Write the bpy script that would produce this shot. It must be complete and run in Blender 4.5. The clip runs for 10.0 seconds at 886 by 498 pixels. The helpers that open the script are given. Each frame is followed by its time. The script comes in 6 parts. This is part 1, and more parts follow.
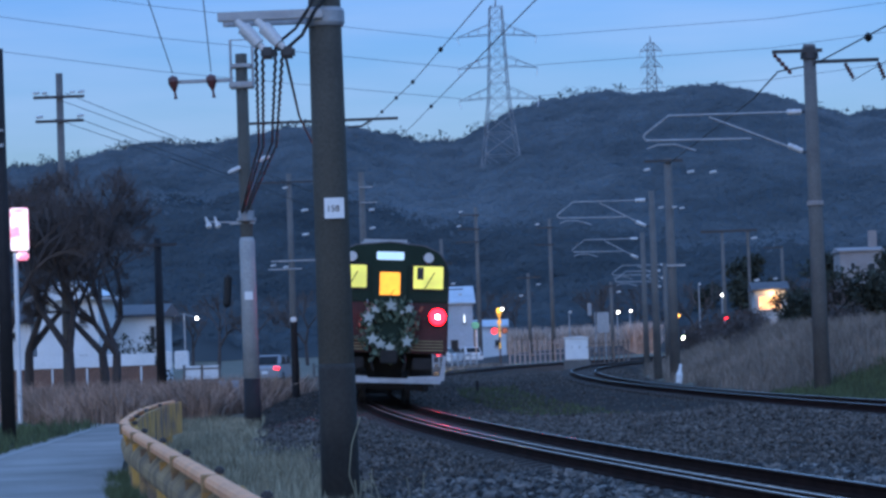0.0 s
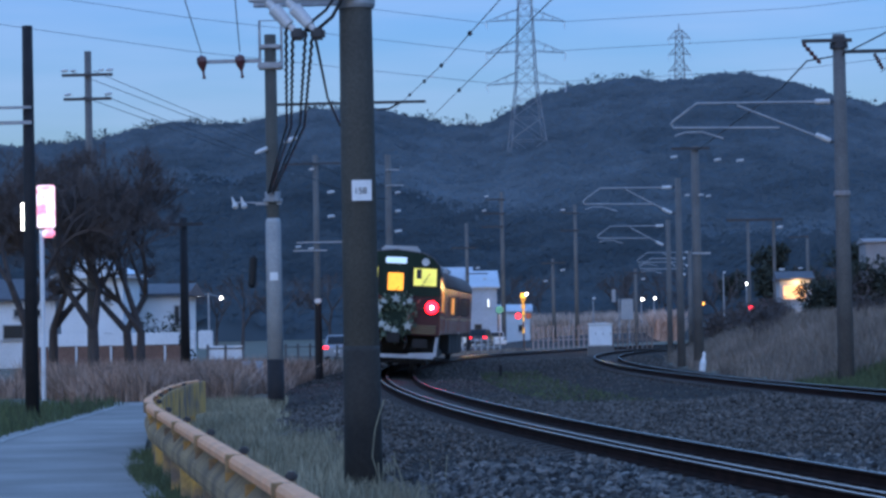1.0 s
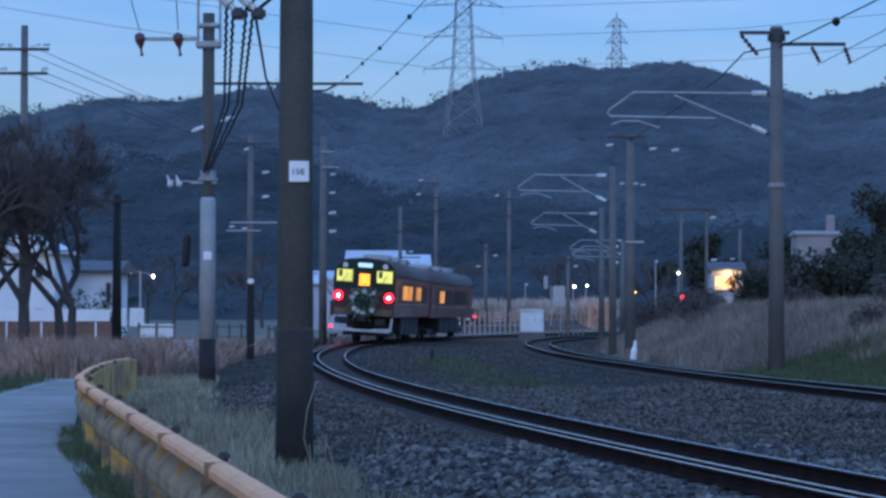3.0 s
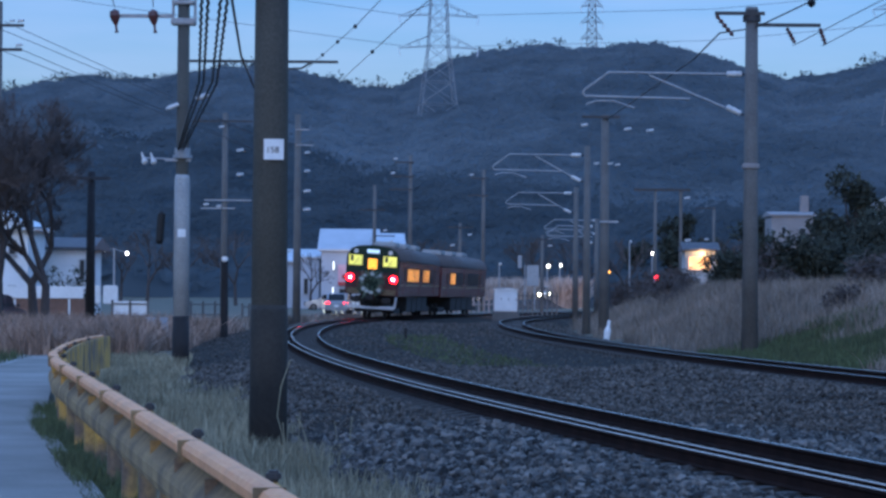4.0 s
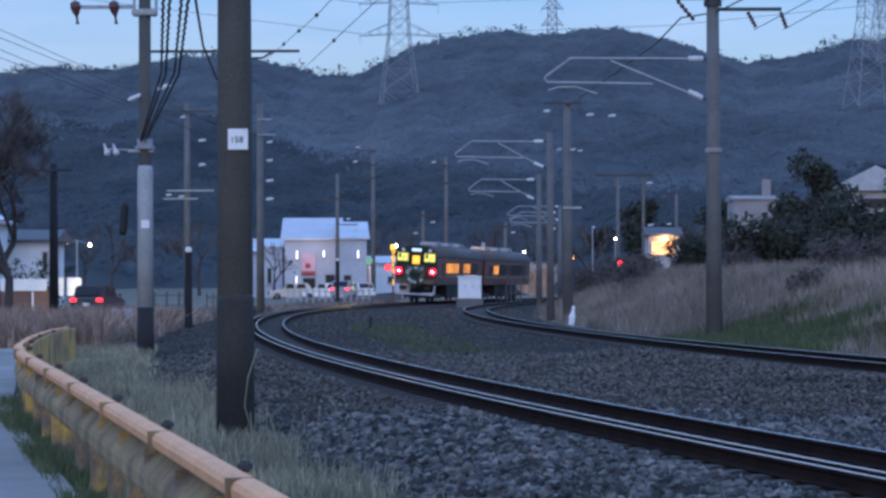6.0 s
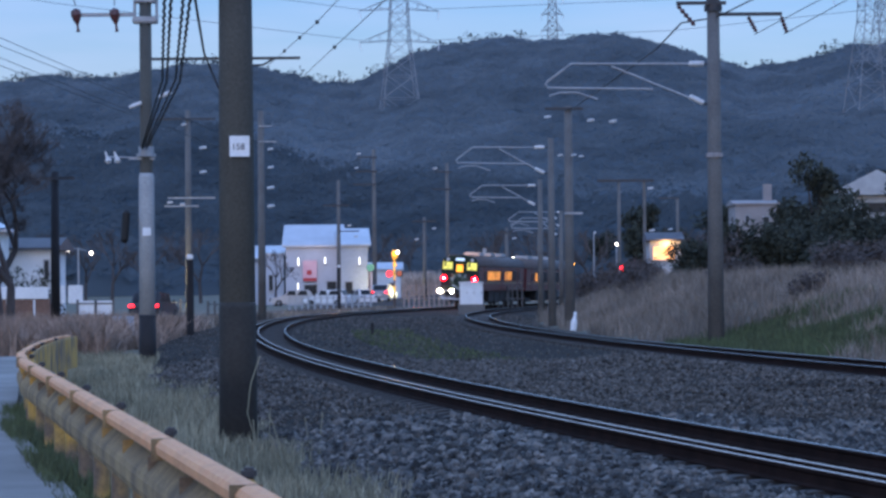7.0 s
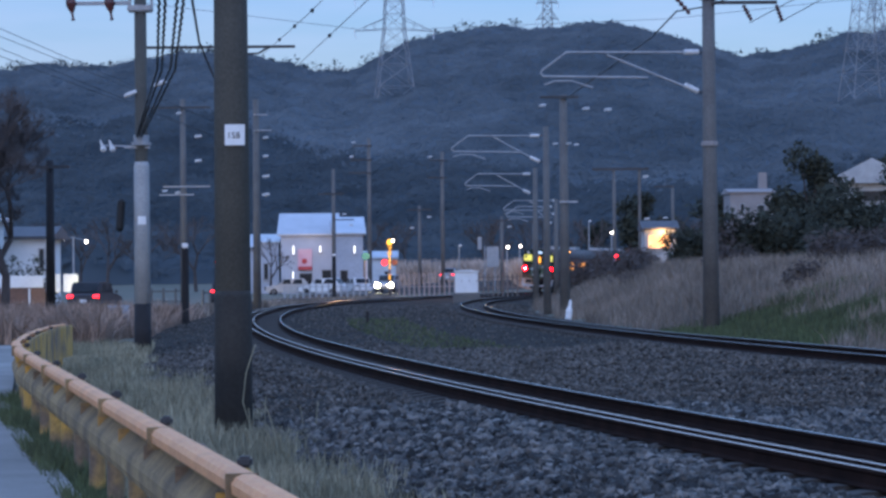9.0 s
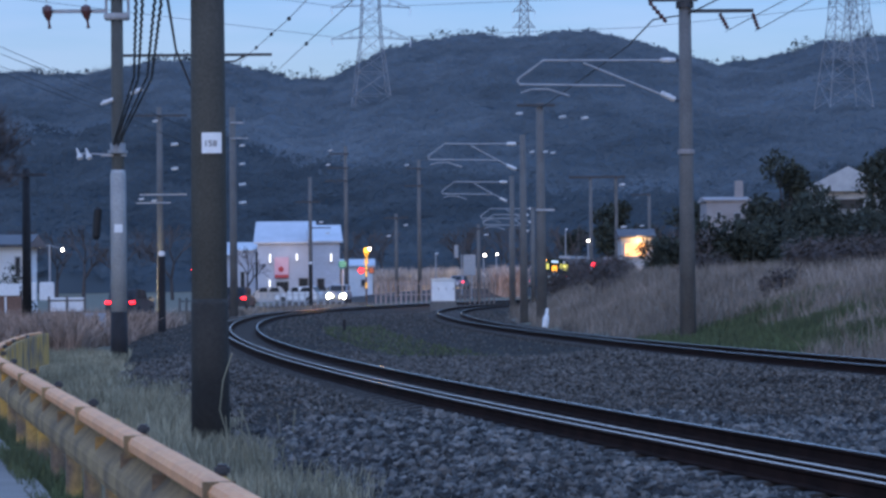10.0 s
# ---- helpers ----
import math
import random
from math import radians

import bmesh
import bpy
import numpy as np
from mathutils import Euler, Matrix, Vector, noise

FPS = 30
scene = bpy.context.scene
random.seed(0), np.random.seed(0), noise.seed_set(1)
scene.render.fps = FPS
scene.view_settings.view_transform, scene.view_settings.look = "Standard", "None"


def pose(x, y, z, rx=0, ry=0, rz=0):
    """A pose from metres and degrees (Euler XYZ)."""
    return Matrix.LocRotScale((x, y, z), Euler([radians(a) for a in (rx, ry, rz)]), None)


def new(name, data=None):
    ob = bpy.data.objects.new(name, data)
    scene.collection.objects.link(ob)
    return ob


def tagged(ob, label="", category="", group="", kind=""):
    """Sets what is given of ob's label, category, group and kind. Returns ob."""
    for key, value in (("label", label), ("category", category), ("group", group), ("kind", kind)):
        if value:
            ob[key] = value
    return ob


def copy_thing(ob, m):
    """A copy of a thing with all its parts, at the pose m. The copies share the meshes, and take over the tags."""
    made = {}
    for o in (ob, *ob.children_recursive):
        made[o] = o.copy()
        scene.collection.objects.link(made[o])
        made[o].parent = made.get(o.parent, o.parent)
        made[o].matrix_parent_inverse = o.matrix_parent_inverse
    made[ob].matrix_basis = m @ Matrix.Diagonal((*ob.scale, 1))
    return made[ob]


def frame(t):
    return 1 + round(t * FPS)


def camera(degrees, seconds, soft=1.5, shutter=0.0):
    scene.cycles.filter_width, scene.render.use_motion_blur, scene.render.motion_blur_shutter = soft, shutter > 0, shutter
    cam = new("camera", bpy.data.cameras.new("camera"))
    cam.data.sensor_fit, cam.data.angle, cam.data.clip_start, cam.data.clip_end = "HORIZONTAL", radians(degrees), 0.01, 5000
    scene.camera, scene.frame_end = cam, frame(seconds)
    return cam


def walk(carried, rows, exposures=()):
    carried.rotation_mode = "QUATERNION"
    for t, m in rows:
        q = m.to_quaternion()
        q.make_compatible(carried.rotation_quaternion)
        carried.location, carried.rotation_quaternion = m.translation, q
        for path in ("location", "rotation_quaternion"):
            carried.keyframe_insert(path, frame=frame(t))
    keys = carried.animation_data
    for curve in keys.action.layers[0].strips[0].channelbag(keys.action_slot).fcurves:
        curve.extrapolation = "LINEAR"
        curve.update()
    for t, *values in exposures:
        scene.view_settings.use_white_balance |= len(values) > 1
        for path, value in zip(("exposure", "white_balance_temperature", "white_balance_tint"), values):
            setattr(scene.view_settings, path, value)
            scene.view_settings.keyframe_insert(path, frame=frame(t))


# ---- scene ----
import itertools

# ---- camera: hand-held long lens beside the line, turning slowly ----
EYE_Z = 1.5
cam = camera(18.57, 10.0, soft=2.8)


def aim(yaw, pitch, roll, dx):
    return pose(dx, 0, EYE_Z, 90 + pitch, 0, yaw) @ pose(0, 0, 0, 0, 0, roll)


walk(cam, [
    (0.0, aim(2.110, 1.985, -2.024, 0.067)),
    (0.5, aim(2.573, 1.482, -1.476, 0.057)),
    (1.0, aim(2.643, 1.658, -1.066, 0.045)),
    (1.5, aim(2.319, 1.723, -0.456, 0.038)),
    (2.0, aim(1.935, 1.596, -0.058, 0.022)),
    (2.5, aim(1.567, 1.453, 0.083, 0.014)),
    (4.0, aim(0.678, 0.858, 0.475, 0.007)),
    (4.5, aim(0.445, 0.569, 0.553, 0.004)),
    (5.0, aim(0.225, 0.422, 0.260, -0.004)),
    (5.5, aim(0.000, 0.490, 0.000, -0.015)),
    (7.0, aim(-0.081, 0.730, -0.485, -0.034)),
    (7.5, aim(0.085, 0.638, -0.372, -0.037)),
    (8.0, aim(0.160, 0.551, -0.413, -0.033)),
    (8.5, aim(0.069, 0.512, -0.447, -0.028)),
    (9.0, aim(-0.183, 0.487, -0.514, -0.037)),
    (9.5, aim(-0.472, 0.540, -0.610, -0.038)),
    (10.0, aim(-0.678, 0.654, -0.517, -0.041))],
    exposures=[(0.0, 1.12, 5600, 8), (1.0, 1.1, 5650, 8), (2.5, 1.14, 5650, 8), (4.0, 1.2, 5650, 9), (4.5, 1.32, 6200, 13), (5.0, 1.4, 6340, 14), (10.0, 1.36, 6310, 14)])

# ---- world: clear dusk, the sun gone behind the camera ----
world = bpy.data.worlds.new("dusk_sky")
scene.world = world
world.use_nodes = True
wn, wl = world.node_tree.nodes, world.node_tree.links
wn.clear()
sky = wn.new("ShaderNodeTexSky")
sky.sky_type = "NISHITA"
sky.sun_disc = False
sky.sun_elevation = radians(6.0)
sky.sun_rotation = radians(190.0)
sky.air_density, sky.dust_density, sky.ozone_density = 1.0, 0.6, 2.0
# clouded dusk: the zenith is brighter than the low sky
coord, parts3, ramp_ = wn.new("ShaderNodeTexCoord"), wn.new("ShaderNodeSeparateXYZ"), wn.new("ShaderNodeValToRGB")
ramp_.color_ramp.elements[0].position, ramp_.color_ramp.elements[0].color = 0.0, (0.128, 0.144, 0.226, 1)
ramp_.color_ramp.elements[1].position, ramp_.color_ramp.elements[1].color = 0.5, (1.04, 1.04, 1.27, 1)
ramp_.color_ramp.elements.new(0.14).color = (0.118, 0.156, 0.288, 1)
tint = wn.new("ShaderNodeMix")
tint.data_type, tint.blend_type = "RGBA", "MULTIPLY"
tint.inputs[0].default_value = 1.0
wl.new(coord.outputs["Generated"], parts3.inputs["Vector"])
wl.new(parts3.outputs["Z"], ramp_.inputs["Fac"])
wl.new(ramp_.outputs["Color"], tint.inputs[7])
back = wn.new("ShaderNodeBackground")
back.inputs["Strength"].default_value = 0.35
wout = wn.new("ShaderNodeOutputWorld")
wl.new(sky.outputs["Color"], tint.inputs[6])
# thin streaks of high cloud
stretch, streak, thin, veil = wn.new("ShaderNodeMapping"), wn.new("ShaderNodeTexNoise"), wn.new("ShaderNodeMapRange"), wn.new("ShaderNodeMix")
stretch.inputs["Scale"].default_value = (3.0, 3.0, 22.0)
stretch.inputs["Rotation"].default_value = (0.0, radians(8), 0.0)
streak.inputs["Scale"].default_value, streak.inputs["Detail"].default_value = 2.2, 5
thin.inputs["From Min"].default_value, thin.inputs["From Max"].default_value = 0.42, 0.72
thin.inputs["To Min"].default_value, thin.inputs["To Max"].default_value = 0.0, 0.4
veil.data_type = "RGBA"
veil.inputs[7].default_value = (0.62, 0.78, 1.12, 1)
wl.new(coord.outputs["Generated"], stretch.inputs["Vector"])
wl.new(stretch.outputs["Vector"], streak.inputs["Vector"])
wl.new(streak.outputs["Fac"], thin.inputs["Value"])
wl.new(thin.outputs["Result"], veil.inputs[0])
wl.new(tint.outputs[2], veil.inputs[6])
wl.new(veil.outputs[2], back.inputs["Color"])
wl.new(back.outputs["Background"], wout.inputs["Surface"])


# ---- materials ----
def mat(name, base, rough=0.8, second=None, scale=8.0, fine=80.0, bump=0.2, metal=0.0, spread=0.5, spec=0.4, per_piece=0.0):
    """Two scales of colour variation and a fine relief, in metres."""
    m = bpy.data.materials.new(name)
    m.use_nodes = True
    n, l = m.node_tree.nodes, m.node_tree.links
    b = n["Principled BSDF"]
    b.inputs["Roughness"].default_value = rough
    b.inputs["Metallic"].default_value = metal
    b.inputs["Specular IOR Level"].default_value = spec
    second = second or tuple(c * 0.6 for c in base)
    co = n.new("ShaderNodeTexCoord")
    big, small = n.new("ShaderNodeTexNoise"), n.new("ShaderNodeTexNoise")
    big.inputs["Scale"].default_value, small.inputs["Scale"].default_value = scale, fine
    big.inputs["Detail"].default_value, small.inputs["Detail"].default_value = 5, 3
    for t in (big, small):
        l.new(co.outputs["Object"], t.inputs["Vector"])
    ramp = n.new("ShaderNodeValToRGB")
    ramp.color_ramp.elements[0].position, ramp.color_ramp.elements[1].position = 0.5 - spread / 2, 0.5 + spread / 2
    ramp.color_ramp.elements[0].color, ramp.color_ramp.elements[1].color = (*second, 1), (*base, 1)
    l.new(big.outputs["Fac"], ramp.inputs["Fac"])
    mix = n.new("ShaderNodeMix")
    mix.data_type, mix.blend_type = "RGBA", "OVERLAY"
    mix.inputs[0].default_value = 0.45
    l.new(ramp.outputs["Color"], mix.inputs[6])
    l.new(small.outputs["Fac"], mix.inputs[7])
    colour = mix.outputs[2]
    if per_piece:
        geo = n.new("ShaderNodeNewGeometry")
        hsv = n.new("ShaderNodeHueSaturation")
        mr = n.new("ShaderNodeMapRange")
        mr.inputs["To Min"].default_value, mr.inputs["To Max"].default_value = 1 - per_piece, 1 + per_piece
        l.new(geo.outputs["Random Per Island"], mr.inputs["Value"])
        l.new(mr.outputs["Result"], hsv.inputs["Value"])
        l.new(colour, hsv.inputs["Color"])
        colour = hsv.outputs["Color"]
    l.new(colour, b.inputs["Base Color"])
    if bump:
        bp = n.new("ShaderNodeBump")
        bp.inputs["Strength"].default_value = bump
        bp.inputs["Distance"].default_value = 0.02
        l.new(small.outputs["Fac"], bp.inputs["Height"])
        l.new(bp.outputs["Normal"], b.inputs["Normal"])
    return m


def glow(name, colour, strength):
    """A lit lamp, lens or lit window."""
    m = bpy.data.materials.new(name)
    m.use_nodes = True
    b = m.node_tree.nodes["Principled BSDF"]
    b.inputs["Base Color"].default_value = (*[min(c, 0.8) for c in colour], 1)
    b.inputs["Emission Color"].default_value = (*colour, 1)
    b.inputs["Emission Strength"].default_value = strength
    b.inputs["Roughness"].default_value = 0.3
    return m


def lit_window(name, colour, dark, strength, scale):
    """Glass before a lit room, with darker furniture behind it."""
    m = glow(name, colour, strength)
    n, l = m.node_tree.nodes, m.node_tree.links
    co, t, r = n.new("ShaderNodeTexCoord"), n.new("ShaderNodeTexNoise"), n.new("ShaderNodeValToRGB")
    t.inputs["Scale"].default_value = scale
    r.color_ramp.elements[0].position, r.color_ramp.elements[1].position = 0.4, 0.58
    r.color_ramp.elements[0].color, r.color_ramp.elements[1].color = (*dark, 1), (*colour, 1)
    l.new(co.outputs["Object"], t.inputs["Vector"])
    l.new(t.outputs["Fac"], r.inputs["Fac"])
    l.new(r.outputs["Color"], n["Principled BSDF"].inputs["Emission Color"])
    return m


M = dict(
    ground=mat("dry_earth", (0.13, 0.11, 0.08), 0.95, (0.07, 0.075, 0.05), 0.15, 6, 0.5),
    asphalt=mat("asphalt", (0.29, 0.27, 0.25), 0.85, (0.17, 0.16, 0.145), 0.5, 60, 0.2, spread=0.4, spec=0.2),
    line=mat("road_paint", (0.36, 0.35, 0.32), 0.8, (0.2, 0.2, 0.19), 2, 30, 0.1),
    # Bed darker than its stones: the shade in their gaps is in the colour.
    ballast=mat("ballast_bed", (0.045, 0.04, 0.035), 0.95, (0.022, 0.02, 0.018), 0.6, 14, 1.0, spec=0.05),
    stone=mat("ballast_stone", (0.118, 0.106, 0.095), 0.8, (0.016, 0.0145, 0.0135), 4.0, 30, 0.3, spread=0.2, per_piece=0.9),
    # Slightly paler and more even stones for the farther stretches of bed.
    stone_dull=mat("even_ballast_stone", (0.138, 0.122, 0.108), 0.9, (0.055, 0.049, 0.044), 1.2, 20, 0.2, per_piece=0.6, spec=0.1),
    rust=mat("rail_rust", (0.03, 0.016, 0.013), 0.95, (0.013, 0.008, 0.007), 3, 50, 0.3, spec=0.05),
    galv_far=mat("weathered_tower_steel", (0.26, 0.28, 0.3), 0.7, (0.2, 0.21, 0.23), 0.5, 6, 0.0),
    steel=mat("worn_railhead", (0.4, 0.27, 0.2), 0.27, (0.28, 0.185, 0.14), 1.5, 40, 0.05, 1.0),
    agedhead=mat("aged_railhead", (0.17, 0.14, 0.125), 0.27, (0.1, 0.085, 0.08), 2, 40, 0.1, 0.8),
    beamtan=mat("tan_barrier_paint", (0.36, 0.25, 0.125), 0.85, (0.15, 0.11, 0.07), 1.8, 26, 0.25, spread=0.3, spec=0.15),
    sleeper=mat("sleeper_concrete", (0.06, 0.052, 0.046), 0.9, (0.03, 0.026, 0.024), 3, 40, 0.3),
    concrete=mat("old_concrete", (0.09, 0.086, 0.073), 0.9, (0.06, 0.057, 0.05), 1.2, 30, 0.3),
    concrete_pale=mat("pale_concrete", (0.42, 0.43, 0.44), 0.85, (0.3, 0.31, 0.32), 1.5, 30, 0.2),
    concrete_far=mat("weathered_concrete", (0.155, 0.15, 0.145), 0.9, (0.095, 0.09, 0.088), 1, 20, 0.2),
    black=mat("black_rubber", (0.012, 0.012, 0.013), 0.6, None, 4, 40, 0.1),
    brownwall=mat("red_brown_footing", (0.2, 0.115, 0.085), 0.9, (0.12, 0.075, 0.06), 0.8, 12, 0.2),
    # The side's maroon again, darkened: the end face's shade is in the colour.
    shaded_end=mat("shaded_maroon_end", (0.075, 0.032, 0.032), 0.6, (0.055, 0.026, 0.026), 1.5, 30, 0.03, spec=0.15),
    roadfar=mat("dark_asphalt", (0.075, 0.068, 0.064), 0.95, (0.05, 0.046, 0.044), 0.3, 30, 0.2, spec=0.05),
    stain=mat("stained_concrete", (0.05, 0.047, 0.043), 0.9, (0.028, 0.027, 0.026), 1.6, 20, 0.4),
    dullplaster=mat("dull_plaster", (0.3, 0.28, 0.28), 0.85, (0.22, 0.2, 0.2), 0.8, 15, 0.15),
    tar=mat("tarred_timber", (0.022, 0.02, 0.022), 0.8, (0.012, 0.011, 0.012), 5, 60, 0.3),
    galv=mat("galvanised_steel", (0.36, 0.375, 0.39), 0.55, (0.25, 0.26, 0.28), 5, 60, 0.1, 0.2),
    darkiron=mat("dark_painted_iron", (0.05, 0.05, 0.055), 0.6, (0.03, 0.03, 0.033), 5, 60, 0.1),
    porcelain=mat("porcelain", (0.62, 0.62, 0.62), 0.3, (0.5, 0.5, 0.5), 6, 60, 0.05),
    brownporc=mat("brown_porcelain", (0.12, 0.04, 0.035), 0.3, (0.07, 0.03, 0.03), 6, 60, 0.05),
    plate=mat("enamel_plate", (0.78, 0.79, 0.8), 0.5, (0.66, 0.67, 0.68), 6, 60, 0.05),
    ink=mat("sign_ink", (0.03, 0.03, 0.035), 0.6),
    yellow=mat("weathered_yellow_paint", (0.52, 0.3, 0.06), 0.65, (0.15, 0.105, 0.07), 1.6, 26, 0.25, spread=0.18),
    # Orange of an unseen street lamp's light is put into this colour.
    topcap=mat("lamp_warmed_rail_top", (0.82, 0.38, 0.17), 0.65, (0.6, 0.29, 0.14), 2.5, 30, 0.2, spec=0.2),
    whitewall=mat("white_plaster", (0.72, 0.73, 0.75), 0.8, (0.58, 0.59, 0.6), 0.6, 15, 0.15),
    bluewall=mat("pale_siding", (0.45, 0.48, 0.54), 0.75, (0.36, 0.385, 0.44), 0.6, 15, 0.15),
    greyroof=mat("grey_metal_roof", (0.5, 0.53, 0.58), 0.5, (0.4, 0.43, 0.47), 0.8, 20, 0.15, 0.2),
    darkroof=mat("dark_roof_tile", (0.09, 0.09, 0.1), 0.7, (0.05, 0.05, 0.06), 1.5, 20, 0.3),
    glass=mat("dark_glass", (0.03, 0.035, 0.04), 0.35, (0.02, 0.022, 0.025), 2, 10, 0.0, spec=0.15),
    cabinet=mat("white_enamel", (0.74, 0.76, 0.78), 0.5, (0.62, 0.64, 0.66), 2, 30, 0.05),
    bark=mat("bark", (0.085, 0.072, 0.07), 0.95, (0.045, 0.04, 0.04), 4, 40, 0.6),
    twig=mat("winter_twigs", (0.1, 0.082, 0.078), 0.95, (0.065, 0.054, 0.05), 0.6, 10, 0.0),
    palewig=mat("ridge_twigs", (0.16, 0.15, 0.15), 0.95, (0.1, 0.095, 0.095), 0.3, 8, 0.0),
    leaf=mat("evergreen_leaf", (0.06, 0.068, 0.055), 0.95, (0.036, 0.042, 0.035), 0.5, 8, 0.0, per_piece=0.25, spec=0.1),
    # Blue-grey aerial haze is put into both slope colours, paler higher up.
    canopy=mat("hazed_wooded_slope", (0.108, 0.132, 0.152), 1.0, (0.062, 0.079, 0.092), 0.016, 0.09, 0.0, spread=0.4, per_piece=0.05, spec=0.0),
    canopy_low=mat("less_hazed_evergreens", (0.066, 0.083, 0.096), 1.0, (0.042, 0.054, 0.063), 0.03, 0.07, 0.0, spread=0.4, per_piece=0.08, spec=0.0),
    drygrass=mat("dry_grass", (0.295, 0.24, 0.195), 0.95, (0.135, 0.112, 0.093), 0.18, 1.2, 0.0, per_piece=0.4, spread=0.3),
    redgrass=mat("russet_grass", (0.39, 0.265, 0.2), 0.95, (0.17, 0.13, 0.105), 0.22, 1.5, 0.0, per_piece=0.55),
    palegrass=mat("bleached_grass", (0.36, 0.325, 0.225), 0.95, (0.15, 0.145, 0.1), 0.4, 4, 0.0, per_piece=0.5),
    greengrass=mat("green_grass", (0.088, 0.115, 0.05), 0.9, (0.06, 0.07, 0.038), 0.5, 3, 0.0, per_piece=0.4),
    maroon=mat("maroon_car_paint", (0.15, 0.034, 0.036), 0.22, (0.11, 0.026, 0.028), 1.5, 30, 0.02, spec=0.7),
    olive=mat("dark_green_car_paint", (0.03, 0.045, 0.033), 0.8, (0.022, 0.033, 0.025), 1.5, 30, 0.03, spec=0.05),
    trainroof=mat("train_roof", (0.13, 0.11, 0.105), 0.8, (0.08, 0.07, 0.07), 1.0, 20, 0.15, spec=0.2),
    roofunit=mat("roof_unit_paint", (0.4, 0.41, 0.42), 0.7, (0.28, 0.29, 0.3), 1.0, 20, 0.1, spec=0.2),
    under=mat("underframe", (0.022, 0.02, 0.02), 0.8, (0.012, 0.011, 0.011), 3, 30, 0.2),
    skirt=mat("grey_skirt", (0.45, 0.47, 0.5), 0.5, (0.3, 0.31, 0.33), 2, 30, 0.05),
    wreath=mat("wreath_leaf", (0.13, 0.17, 0.12), 0.8, (0.05, 0.075, 0.05), 3, 20, 0.0, per_piece=0.5),
    flower=mat("white_flower", (0.46, 0.48, 0.45), 0.85, (0.32, 0.35, 0.32), 6, 30, 0.0),
    cream=mat("cream_line", (0.35, 0.31, 0.16), 0.6, (0.25, 0.22, 0.12), 3, 30, 0.0, spec=0.2),
    carwhite=mat("white_car_paint", (0.72, 0.73, 0.75), 0.25, (0.66, 0.67, 0.69), 2, 30, 0.0),
    carsilver=mat("silver_car_paint", (0.4, 0.42, 0.45), 0.3, (0.35, 0.37, 0.4), 2, 30, 0.0, 0.4),
    cardark=mat("dark_car_paint", (0.05, 0.05, 0.06), 0.3, (0.04, 0.04, 0.045), 2, 30, 0.0),
    redpaint=mat("red_sign_paint", (0.45, 0.04, 0.05), 0.5, (0.35, 0.04, 0.045), 2, 30, 0.0),
    tealpaint=mat("teal_canvas", (0.05, 0.24, 0.24), 0.7, (0.04, 0.19, 0.2), 2, 30, 0.0),
    signyellow=mat("signal_yellow", (0.7, 0.48, 0.04), 0.5, (0.55, 0.38, 0.04), 2, 30, 0.0),
    bluetank=mat("blue_grey_paint", (0.35, 0.42, 0.5), 0.6, (0.28, 0.33, 0.4), 2, 30, 0.0),
    g_tail=glow("tail_lamp_core", (1.0, 0.03, 0.04), 320.0),
    g_tailring=glow("tail_lamp_lens", (1.0, 0.0015, 0.006), 9.0),
    g_red=glow("red_lamp", (1.0, 0.012, 0.02), 3.0),
    g_amber=glow("amber_lamp", (1.0, 0.4, 0.05), 2.5),
    g_white=glow("white_lamp", (1.0, 0.9, 0.75), 6.0),
    g_head=glow("car_headlamp", (1.0, 0.86, 0.5), 110.0),
    g_strip=glow("light_strip", (0.85, 0.86, 0.9), 0.8),
    pinkpaint=mat("faded_pink_sign", (0.62, 0.42, 0.48), 0.5, (0.55, 0.3, 0.36), 1.2, 20, 0.0),
    reed=mat("dry_reed", (0.56, 0.44, 0.37), 0.95, (0.34, 0.27, 0.23), 0.15, 1.0, 0.0, per_piece=0.25),
    g_cab=lit_window("lit_cab_glass", (0.8, 0.72, 0.12), (0.5, 0.46, 0.09), 0.4, 2.0),
    g_door=lit_window("lit_gangway_glass", (1.0, 0.36, 0.025), (0.85, 0.26, 0.02), 0.85, 4.0),
    g_side=lit_window("lit_saloon_glass", (1.0, 0.36, 0.06), (0.45, 0.14, 0.025), 0.5, 0.9),
    g_sign=lit_window("lit_sign_face", (1.0, 0.75, 0.78), (0.8, 0.06, 0.12), 0.6, 2.4),
    g_dest=glow("lit_destination_blind", (0.45, 0.6, 0.75), 0.45),
    g_shop=lit_window("lit_shop_front", (1.0, 0.5, 0.2), (0.6, 0.22, 0.08), 0.95, 0.8),
)


# ---- building helpers ----
def box(bm, c, s, rot=0.0):
    """A box of size s about the centre c, turned about z."""
    m = Matrix.Translation(c) @ Matrix.Rotation(rot, 4, "Z") @ Matrix.Diagonal((*s, 1))
    return bmesh.ops.create_cube(bm, size=1.0, matrix=m)["verts"]


def tube(bm, a, b, ra, rb=None, n=8, caps=True):
    """A tapered tube from a to b."""
    a, b = Vector(a), Vector(b)
    rb = ra if rb is None else rb
    q = (b - a).to_track_quat("Z", "Y").to_matrix()
    rings = []
    for p, r in ((a, ra), (b, rb)):
        rings.append([bm.verts.new(p + q @ Vector((r * math.cos(2 * math.pi * k / n), r * math.sin(2 * math.pi * k / n), 0))) for k in range(n)])
    for k in range(n):
        bm.faces.new((rings[0][k], rings[0][(k + 1) % n], rings[1][(k + 1) % n], rings[1][k]))
    if caps:
        bm.faces.new(rings[0][::-1])
        bm.faces.new(rings[1])


